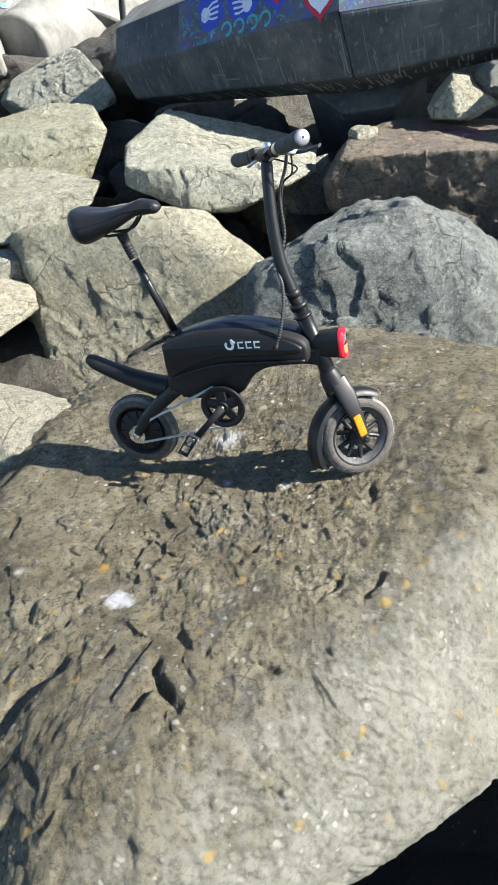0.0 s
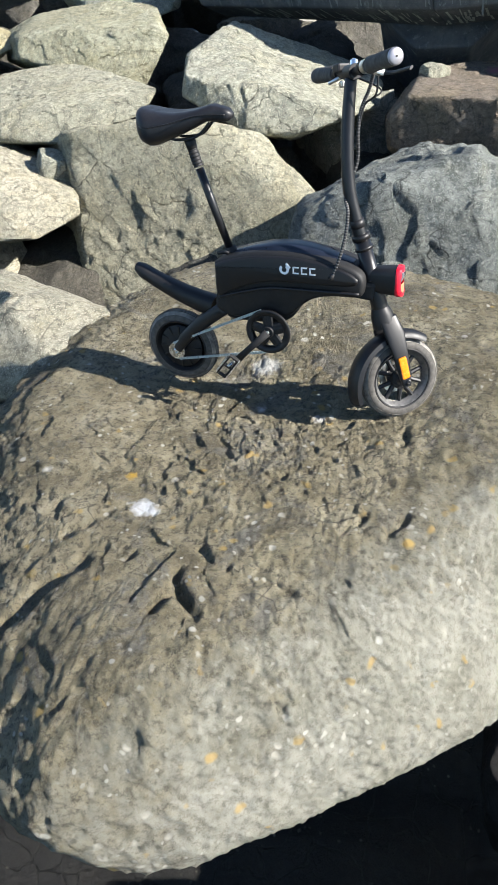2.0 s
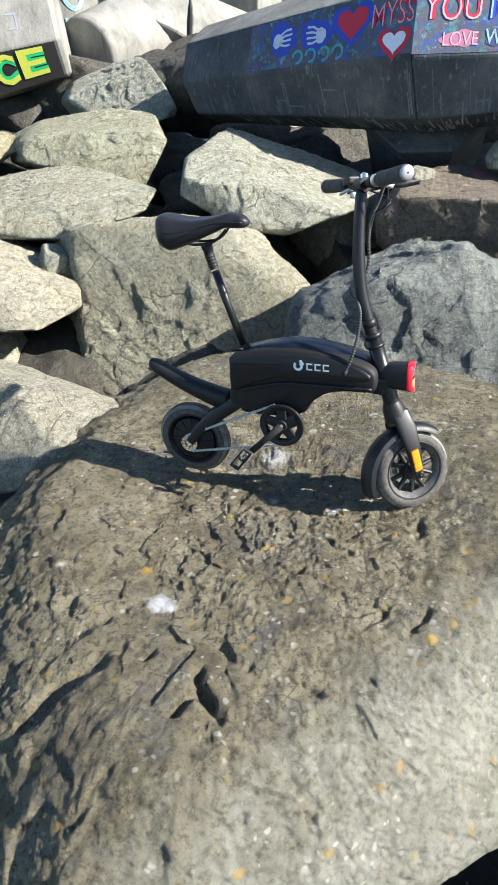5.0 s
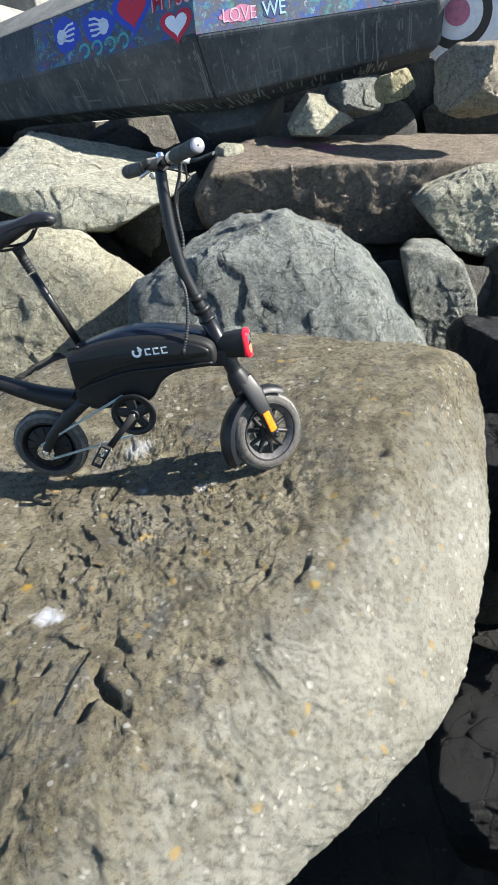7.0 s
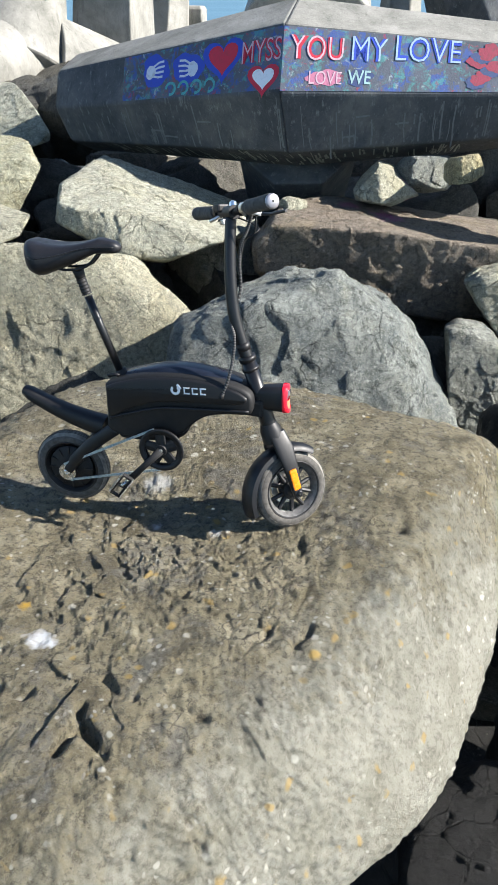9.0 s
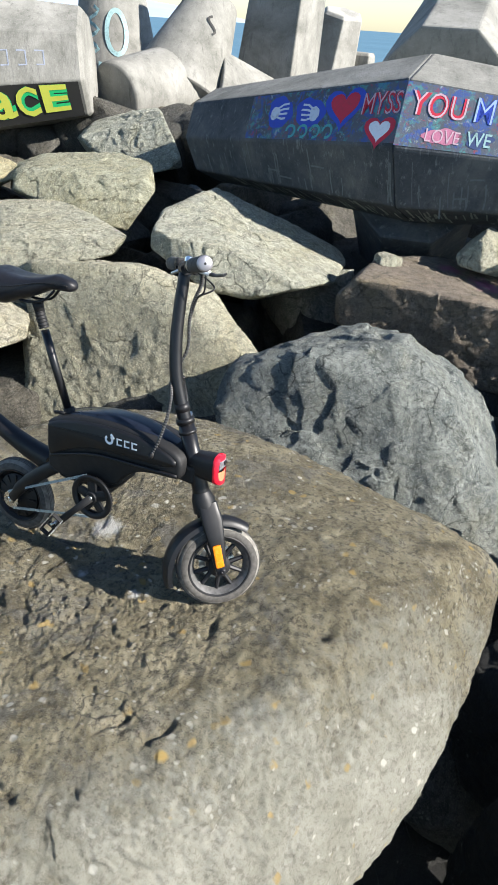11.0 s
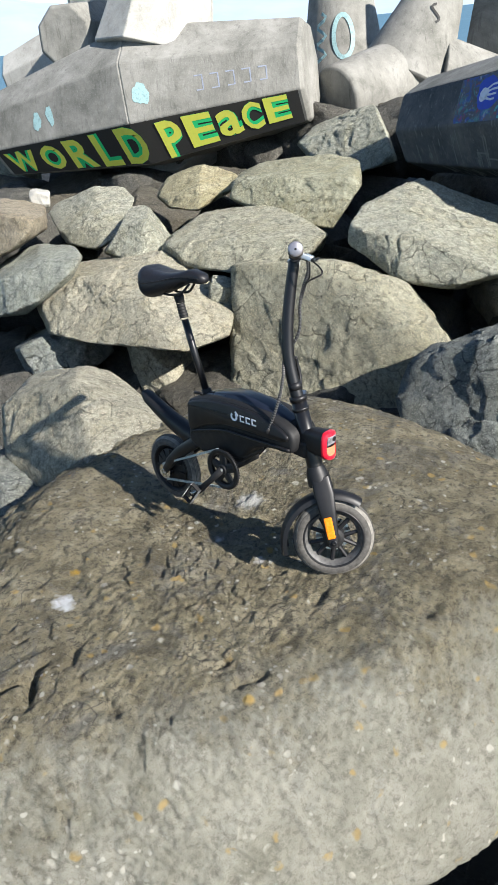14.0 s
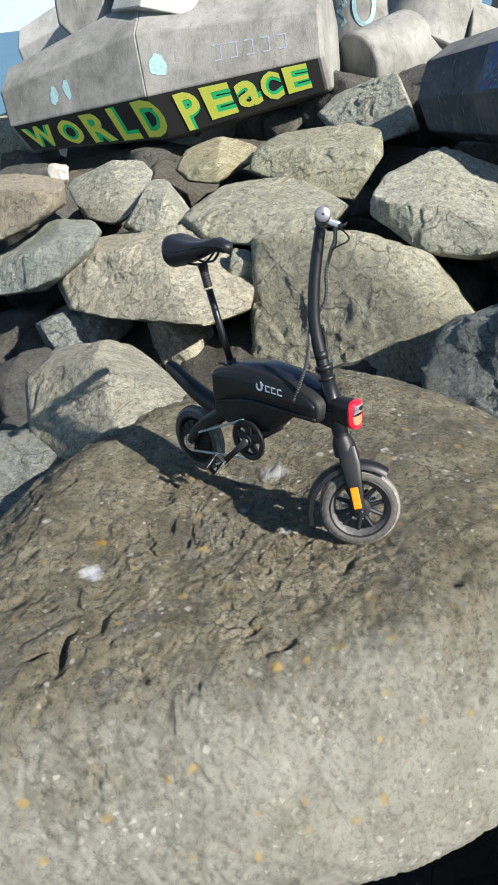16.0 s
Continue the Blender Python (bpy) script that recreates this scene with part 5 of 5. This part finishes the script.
    tube("post_collar", [(0.222, 0, 0.325), (0.209, 0, 0.365)], [0.0185, 0.0175], BLACK_MATTE, root, "", 18)
    bm = bmesh.new()
    spine = [(0.126 - 0.31 * 0.0024 * k, 0, 0.606 + 0.0024 * k) for k in range(21)]
    sweep(bm, spine, [0.0150 + 0.0014 * math.cos(k * math.pi / 2) for k in range(21)], 16)
    part("post_bellows", bm, BLACK_MATTE, root, "ribbed rubber suspension boot", True)
    tube("post_head", [(0.112, 0, 0.655), (0.104, 0, 0.685)], [0.015, 0.018], BLACK_MATTE, root, "", 14)
    tube("quick_release", spline([(0.212, -0.022, 0.352), (0.200, -0.028, 0.356), (0.175, -0.024, 0.350)], 4), 0.006, BLACK_SATIN, root, "", 10, 0.6)
    for s in (-1, 1):
        tube("saddle_rail", spline([(0.05, s * 0.026, 0.690), (0.08, s * 0.024, 0.684), (0.14, s * 0.020, 0.694), (0.18, s * 0.012, 0.730)], 5), 0.0042, BLACK_PAINT, root, "", 8)
    bm = bmesh.new()
    rings = []
    for k in range(25):
        t = k / 24
        x = -0.052 + 0.302 * t
        w = 0.085 * (1 - t) ** 0.55 * (1 - 0.15 * t) if t > 0.18 else 0.085 * (0.55 + 0.45 * math.sin(t / 0.18 * math.pi / 2)) * 0.885
        w = max(w, 0.024)
        top = 0.778 - 0.018 * math.sin(math.pi * min(1, t * 1.25)) - 0.022 * max(0, t - 0.8) / 0.2 * 0.6
        low = 0.650 + 0.082 * min(1, t * 1.35) ** 1.25 + (0.035 * (0.18 - t) / 0.18 if t < 0.18 else 0)
        mid, hh = (top + low) / 2, (top - low) / 2
        if t > 0.93:
            f = math.sqrt(max(0.05, 1 - ((t - 0.93) / 0.075) ** 2))
            w, hh = w * f, hh * f
        if t < 0.08:
            f = math.sqrt(max(0.08, 1 - ((0.08 - t) / 0.085) ** 2))
            w, hh = w * f, hh * f
        dip = 0.006 * math.exp(-(((t - 0.4) / 0.25) ** 2))
        ring = []
        for j in range(24):
            a = 2 * math.pi * j / 24
            y = w * math.copysign(abs(math.cos(a)) ** 0.75, math.cos(a))
            z = mid + hh * math.copysign(abs(math.sin(a)) ** 0.7, math.sin(a))
            if math.sin(a) > 0:
                z -= dip * math.exp(-((y / 0.018) ** 2))
            ring.append(Vector((x, y, z)))
        rings.append(ring)
    ring_loft(bm, rings)
    saddle = smooth_edges(part("saddle", bm, LEATHER, root, "smooth black vinyl saddle"), 80)
    tube("saddle_piping", spline([(-0.036, -0.045, 0.732), (0.0, -0.082, 0.726), (0.07, -0.072, 0.735), (0.15, -0.042, 0.752), (0.235, -0.022, 0.752)], 6), 0.0018, BLACK_SATIN, saddle, "", 6)

    # head tube, lamp, stem
    low, high = Vector((0.705, 0, 0.160)), Vector((0.6265, 0, 0.422))
    tube("head_tube", [low, (0.693, 0, 0.20), (0.673, 0, 0.266), high], [0.022, 0.0255, 0.0245, 0.0235], BLACK_PAINT, root, "glossy black steering head tube", 24)
    soft_block("neck_bracket", (0.10, 0.062, 0.058), pose(0.630, 0, 0.272, 0, 6, 0), BLACK_MATTE, root, "", 0.012)
    for z in (0.30, 0.392):
        c = low.lerp(high, (z - 0.16) / 0.262)
        tube("head_band", [c - axis * 0.005, c + axis * 0.005], 0.0268, BLACK_SATIN, root, "", 24)
    bm = bmesh.new()
    rings = []
    for x, w, h in ((0.655, 0.024, 0.034), (0.69, 0.029, 0.040), (0.735, 0.031, 0.043), (0.742, 0.030, 0.042)):
        rings.append([Vector((x, w * math.copysign(abs(math.cos(a)) ** 0.55, math.cos(a)), 0.300 + h * math.copysign(abs(math.sin(a)) ** 0.55, math.sin(a)))) for a in [2 * math.pi * j / 24 for j in range(24)]])
    ring_loft(bm, rings)
    lamp = smooth_edges(part("headlamp", bm, BLACK_SATIN, root, "boxy black headlamp housing"), 40)
    bm = bmesh.new()
    face = [Vector((0, 0.032 * math.copysign(abs(math.cos(a)) ** 0.6, math.cos(a)), 0.045 * math.copysign(abs(math.sin(a)) ** 0.6, math.sin(a)))) for a in [2 * math.pi * j / 32 for j in range(32)]]

    def bow(v):
        return 0.012 * (1 - (v.y / 0.032) ** 2) - 0.10 * v.z * (0.4 if v.z > 0 else 0.1)

    rings = [[Vector((0.738 + d + bow(v * s) * f, v.y * s, 0.300 + v.z * s)) for v in face] for s, d, f in ((1.0, 0, 0), (1.02, 0.004, 0.4), (0.98, 0.009, 1), (0.72, 0.010, 1), (0.70, 0.003, 1))]
    ring_loft(bm, rings, True, False)
    smooth_edges(part("lamp_rim", bm, RED, lamp, "bright red wavy lamp rim"), 60)
    bm = bmesh.new()
    rows = []
    for i in range(7):
        z = -0.033 + 0.062 * i / 6
        rows.append([bm.verts.new(Vector((0.746 + bow(Vector((0, -0.022 + 0.044 * j / 6, z))), -0.022 + 0.044 * j / 6, 0.300 + z))) for j in range(7)])
    for i in range(3):
        for j in range(6):
            bm.faces.new((rows[i][j], rows[i][j + 1], rows[i + 1][j + 1], rows[i + 1][j]))
    part("lower_lens", bm, ORANGE_LENS, lamp, "orange-red lower lens", True)
    bm = bmesh.new()
    block(bm, (0.006, 0.040, 0.030), pose(0.7535, 0, 0.3175, 0, 6, 0), 0.0028)
    bed = part("upper_lens", bm, LAMP_GLASS, lamp, "pale upper lamp lens")
    for k in (-1, 1):
        bm = bmesh.new()
        lathe(bm, [(0.0001, -0.002), (0.0075, -0.002), (0.0075, 0.002), (0.0001, 0.002)], 16)
        bmesh.ops.transform(bm, matrix=pose(0.7568, k * 0.0095, 0.320, 0, 6, 90), verts=bm.verts)
        part("lamp_bulb", bm, GREY_CAP if k < 0 else BLACK_SATIN, bed)

    line = [steer @ q for q in spline([(0.6265, 0, 0.420), (0.6045, 0, 0.490), (0.589, 0, 0.560), (0.583, 0, 0.655), (0.587, 0, 0.755), (0.594, 0, 0.835)], 6)]
    tube("stem", line, [0.0200 - 0.0035 * k / 30 for k in range(len(line))], BLACK_PAINT, root, "glossy black curved folding stem", 24)
    c = Vector((0.6145, 0, 0.462))
    tube("stem_joint", [c - axis * 0.012, c + axis * 0.012], 0.0212, BLACK_SATIN, root, "", 24)
    c = Vector((0.626, 0, 0.424))
    tube("clamp_ring", [c - axis * 0.008, c + axis * 0.008], 0.027, BLACK_SATIN, root, "", 24)
    soft_block("clamp_lever", (0.016, 0.055, 0.014), pose(0.632, 0.012, 0.428, 12, 0, 25), STEEL, root, "short bright clamp lever", 0.003)
    tube("folding_catch", spline([(0.616, 0.024, 0.445), (0.606, 0.034, 0.485), (0.598, 0.030, 0.525), (0.600, 0.022, 0.545)], 5), 0.006, BLACK_SATIN, root, "", 10)

    # fork, reflectors, front mudguard
    fork = []
    bm = bmesh.new()
    sweep(bm, [crown + axis * 0.012, crown - axis * 0.01, crown - axis * 0.05], [0.026, 0.034, 0.036], 20)
    bmesh.ops.transform(bm, matrix=steer, verts=bm.verts)
    smooth_edges(part("fork_crown", bm, BLACK_SATIN, root, "satin black fork crown"), 50)
    for s in (-1, 1):
        bm = bmesh.new()
        pts = [(0.706, s * 0.020, 0.182), (0.722, s * 0.040, 0.130), (0.738, s * 0.050, 0.066), (0.753, s * 0.051, 0.004), (0.762, s * 0.051, -0.036)]
        rings = []
        for (x, y, z), w in zip(pts, (0.030, 0.033, 0.026, 0.021, 0.014)):
            rings.append([Vector((x + w * 0.95 * math.copysign(abs(math.cos(a)) ** 0.7, math.cos(a)), y + 0.0095 * math.copysign(abs(math.sin(a)) ** 0.7, math.sin(a)), z + w * 0.2 * math.cos(a))) for a in [2 * math.pi * j / 16 for j in range(16)]])
        ring_loft(bm, rings)
        bmesh.ops.transform(bm, matrix=steer, verts=bm.verts)
        leg = smooth_edges(part("fork_leg", bm, BLACK_SATIN, root, "broad flat black fork leg"), 50)
        bm = bmesh.new()
        block(bm, (0.026, 0.010, 0.072), pose(0.744, s * 0.0635, 0.028, 0, -15, 0), 0.005)
        bmesh.ops.transform(bm, matrix=steer, verts=bm.verts)
        part("reflector", bm, AMBER, leg, "amber oblong side reflector")
        bm = bmesh.new()
        lathe(bm, [(0.001, s * 0.064), (0.009, s * 0.064), (0.011, s * 0.056), (0.001, s * 0.054)], 12, (0.762, 0, -0.022))
        bmesh.ops.transform(bm, matrix=steer, verts=bm.verts)
        part("axle_nut", bm, BLACK_PAINT, leg, "", True)
    bm = bmesh.new()
    rings = []
    for k in range(30):
        a = radians(58 + (202 - 58) * k / 29)
        r, w = 0.150 + 0.020 * (k / 29) ** 1.6, 0.031 + 0.010 * k / 29
        prof = [(-w, -0.018), (-w * 0.92, -0.004), (-w * 0.5, 0.004), (0, 0.006), (w * 0.5, 0.004), (w * 0.92, -0.004), (w, -0.018), (w * 0.88, -0.016), (w * 0.45, -0.001), (-w * 0.45, -0.001), (-w * 0.88, -0.016)]
        rings.append([Vector((0.762 + (r + h) * math.cos(a), y, (r + h) * math.sin(a) - 0.022)) for y, h in prof])
    ring_loft(bm, rings)
    bmesh.ops.transform(bm, matrix=steer, verts=bm.verts)
    smooth_edges(part("front_mudguard", bm, BLACK_SATIN, root, "black plastic front mudguard"), 50)

    # crank, pedals, chain
    bm = bmesh.new()
    teeth = 44
    rim = []
    for k in range(teeth * 2):
        r = 0.0735 if k % 2 else 0.0695
        rim.append((r * math.cos(math.pi * k / teeth), r * math.sin(math.pi * k / teeth)))
    rings = []
    for y in (-0.079, -0.075):
        rings.append([Vector((0.355 + x, y, 0.128 + z)) for x, z in rim])
    inner = [[Vector((0.355 + 0.050 * math.cos(math.pi * k / teeth), y, 0.128 + 0.050 * math.sin(math.pi * k / teeth))) for k in range(teeth * 2)] for y in (-0.075, -0.079)]
    ring_loft(bm, [rings[0], rings[1], inner[0], inner[1], rings[0]], True, False)
    ring_ob = part("chainring", bm, BLACK_PAINT, root, "black toothed chainring with five holes")
    bm = bmesh.new()
    lathe(bm, [(0.074, -0.086), (0.069, -0.0865), (0.055, -0.085), (0.055, -0.082), (0.074, -0.082)], 48, (0.355, 0, 0.128))
    part("chain_guard", bm, BLACK_SATIN, ring_ob, "", True)
    bm = bmesh.new()
    for k in range(5):
        a = 2 * math.pi * k / 5 + 0.35
        sweep(bm, [(0.355 + 0.012 * math.cos(a), -0.079, 0.128 + 0.012 * math.sin(a)), (0.355 + 0.054 * math.cos(a), -0.079, 0.128 + 0.054 * math.sin(a))], [0.019, 0.0165], 8, True, 0.35)
    lathe(bm, [(0.001, -0.090), (0.017, -0.090), (0.022, -0.082), (0.022, -0.074), (0.001, -0.074)], 24, (0.355, 0, 0.128))
    part("spider", bm, BLACK_MATTE, ring_ob)
    bm = bmesh.new()
    lathe(bm, [(0.001, -0.094), (0.0055, -0.094), (0.0065, -0.089), (0.001, -0.089)], 12, (0.355, 0, 0.128))
    part("crank_bolt", bm, STEEL, ring_ob, "bright crank bolt", True)
    tube("bottom_bracket", [(0.355, -0.076, 0.128), (0.355, 0.076, 0.128)], 0.022, BLACK_MATTE, root, "", 20)
    for s, way in ((-1, Vector((-0.124, 0, -0.122))), (1, Vector((0.118, 0, 0.118)))):
        a = Vector((0.355, s * 0.092, 0.128))
        arm = tube("crank_arm", [a, a + way * 0.5, a + way * 0.94 + Vector((0, s * 0.008, 0))], [0.013, 0.0105, 0.012], BLACK_MATTE, root, "", 12, 0.6)
        if s < 0:
            e = a + way * 0.90 + Vector((-0.002, -0.016, 0.0))
            base = Matrix.Translation(e + Vector((-0.022, -0.010, -0.014))) @ Matrix.Rotation(radians(38), 4, "Y") @ Matrix.Rotation(radians(8), 4, "Z")
            bm = bmesh.new()
            for x in (-0.014, 0.014):
                block(bm, (0.006, 0.016, 0.088), base @ Matrix.Translation((x * 1.05, 0, 0)), 0.002)
            for z in (-0.042, 0.0, 0.042):
                block(bm, (0.034, 0.014, 0.006), base @ Matrix.Translation((0, 0, z)), 0.002)
            pedal = part("pedal", bm, BLACK_MATTE, root, "folded black and steel pedal")
            for x in (-0.0195, 0.0195):
                bm = bmesh.new()
                block(bm, (0.003, 0.014, 0.086), base @ Matrix.Translation((x, 0, 0)), 0.001)
                for k in range(6):
                    block(bm, (0.004, 0.018, 0.008), base @ Matrix.Translation((x, 0, -0.037 + 0.015 * k)), 0.001)
                part("pedal_teeth", bm, STEEL, pedal, "bright steel pedal teeth")
            tube("pedal_axle", [e + Vector((0, 0.01, 0)), e + Vector((-0.02, -0.014, -0.014))], 0.006, STEEL, pedal, "", 10)
    sprocket = 0.030
    bm = bmesh.new()
    lathe(bm, [(sprocket, -0.0555), (sprocket, -0.0525), (0.014, -0.0525), (0.014, -0.0555)], 24)
    part("rear_sprocket", bm, STEEL, root)
    bm = bmesh.new()
    for s, (ra, rb) in ((1, (0.072, sprocket)), (-1, (0.072, sprocket))):
        a = Vector((0.355, -0.077, 0.128)) + Vector((-0.30 * s, 0, 0.95 * s)).normalized() * ra
        b = Vector((0.0, -0.054, 0.0)) + Vector((-0.30 * s, 0, 0.95 * s)).normalized() * rb
        n = 34
        rot = (b - a).to_track_quat("X", "Z").to_matrix().to_4x4()
        for k in range(n):
            c = a.lerp(b, (k + 0.5) / n)
            block(bm, (0.0088, 0.0062 if k % 2 else 0.0042, 0.0075), Matrix.Translation(c) @ rot, 0)
    tagged(part("chain", bm, CHAIN_STEEL, root, "pale oiled steel chain"), kind="stuff")

    # handlebar
    top = steer @ Vector((0.597, 0, 0.850))
    turn = Matrix.Translation(top) @ Matrix.Rotation(radians(41), 4, axis)
    L = 0.243

    def fit(bm):
        bmesh.ops.transform(bm, matrix=turn, verts=bm.verts)
        return bm

    def bar_tube(name, pts, r, mat, parent, label="", sides=14, flat=1.0):
        bm = bmesh.new()
        sweep(bm, pts, r, sides, True, flat)
        return smooth_edges(part(name, fit(bm), mat, parent, label), 50)

    bar = bar_tube("handlebar", spline([(0, -L + 0.01, 0.012), (0.0, -0.08, 0.004), (0, 0, 0.0), (0, 0.08, 0.004), (0, L - 0.01, 0.012)], 4), 0.0112, BLACK_PAINT, root, "short black handlebar")
    bar_tube("bar_clamp", [(0, -0.024, 0), (0, 0.024, 0)], 0.020, BLACK_SATIN, bar)
    bar_tube("bell", [(0.004, -0.004, 0.018), (0.004, -0.004, 0.029), (0.004, -0.004, 0.033)], [0.012, 0.011, 0.004], CHROME, bar, "small chrome bolt cap")
    for s in (-1, 1):
        g = bar_tube("grip", [(0, s * 0.105, 0.007), (0, s * 0.112, 0.007), (0, s * 0.15, 0.009), (0, s * (L - 0.008), 0.012), (0, s * (L - 0.002), 0.012)], [0.0185, 0.0210, 0.0195, 0.0210, 0.0200], RUBBER, bar, "ribbed black rubber grip", 20)
        bar_tube("grip_cap", [(0, s * (L - 0.003), 0.012), (0, s * (L + 0.003), 0.012), (0, s * (L + 0.006), 0.012)], [0.0200, 0.0200, 0.0165], GREY_CAP, g, "pale grey round grip end cap", 20)
        bar_tube("cap_hole", [(0, s * (L + 0.0055), 0.012), (0, s * (L + 0.0066), 0.012)], 0.0032, BLACK_MATTE, g, "", 10)
        bar_tube("lever_clamp", [(0, s * 0.078, 0.006), (0, s * 0.098, 0.007)], 0.0175, STEEL if s < 0 else BLACK_SATIN, bar, "silver brake lever clamp" if s < 0 else "")
        bm = bmesh.new()
        block(bm, (0.044, 0.026, 0.016), pose(0.026, s * 0.086, -0.004, 0, 18, 0), 0.004)
        part("lever_body", fit(bm), STEEL if s < 0 else BLACK_SATIN, bar)
        bar_tube("brake_lever", spline([(0.044, s * 0.088, -0.010), (0.056, s * 0.12, -0.013), (0.058, s * 0.16, -0.012), (0.060, s * 0.212, -0.010)], 5), 0.0062, BLACK_SATIN, bar, "slim black brake lever", 10, 0.55)
    bm = bmesh.new()
    block(bm, (0.036, 0.040, 0.022), pose(-0.004, 0.062, 0.016, 0, 0, 0), 0.006)
    part("control_box", fit(bm), BLACK_SATIN, bar, "black thumb control box")
    bm = bmesh.new()
    block(bm, (0.022, 0.022, 0.016), pose(0.004, 0.060, -0.024, 0, 0, 0), 0.004)
    part("switch", fit(bm), STEEL, bar, "small silver switch")
    bar_tube("thumb_lever", spline([(0.012, 0.070, 0.006), (-0.014, 0.082, -0.012), (-0.022, 0.10, -0.018)], 4), [0.005] * 9, STEEL, bar, "silver thumb lever")
    bar_tube("cable_stop", [(0.030, 0.066, 0.002), (0.050, 0.040, -0.004)], 0.0055, BLACK_SATIN, bar)
    bar_tube("cable_stop", [(0.030, -0.066, 0.002), (0.050, -0.040, -0.004)], 0.0055, STEEL, bar, "silver cable stop")
    bar_tube("throttle_collar", [(0, -0.062, 0.004), (0, -0.074, 0.005)], 0.0185, BLACK_SATIN, bar)
    # wrapped cables from the bar down into the shell
    bm = bmesh.new()
    path = spline([(0.640, 0.035, 0.845), (0.622, 0.062, 0.800), (0.603, 0.062, 0.755), (0.598, 0.050, 0.70), (0.600, 0.040, 0.62), (0.580, -0.004, 0.545), (0.594, -0.030, 0.50), (0.592, -0.046, 0.44), (0.580, -0.062, 0.38), (0.560, -0.070, 0.322)], 8)
    sweep(bm, path, 0.0045, 8)
    cable = part("cable", bm, BLACK_MATTE, root, "black cable bundle in a pale spiral wrap", True)
    bm = bmesh.new()
    for i in range(len(path) - 1):
        for f in (0.3,):
            c = path[i].lerp(path[i + 1], f)
            d = (path[i + 1] - path[i]).normalized()
            sweep(bm, [c - d * 0.0016, c + d * 0.0016], 0.0054, 8)
    part("spiral_wrap", bm, WRAP_GREY, cable, "pale spiral wrap turns")
    tube("cable_gland", [(0.562, -0.064, 0.330), (0.556, -0.076, 0.316)], 0.008, BLACK_MATTE, shell, "", 10)
    for s in (-1, 1):
        tube("brake_cable", spline([Vector(turn @ Vector((0.04, s * 0.075, -0.004))), Vector((0.648, 0.065 + s * 0.03, 0.795)), Vector((0.612, 0.064, 0.765)), Vector((0.600, 0.052, 0.71))], 8), 0.0026, BLACK_MATTE, root, "", 6)
    return root


bicycle()
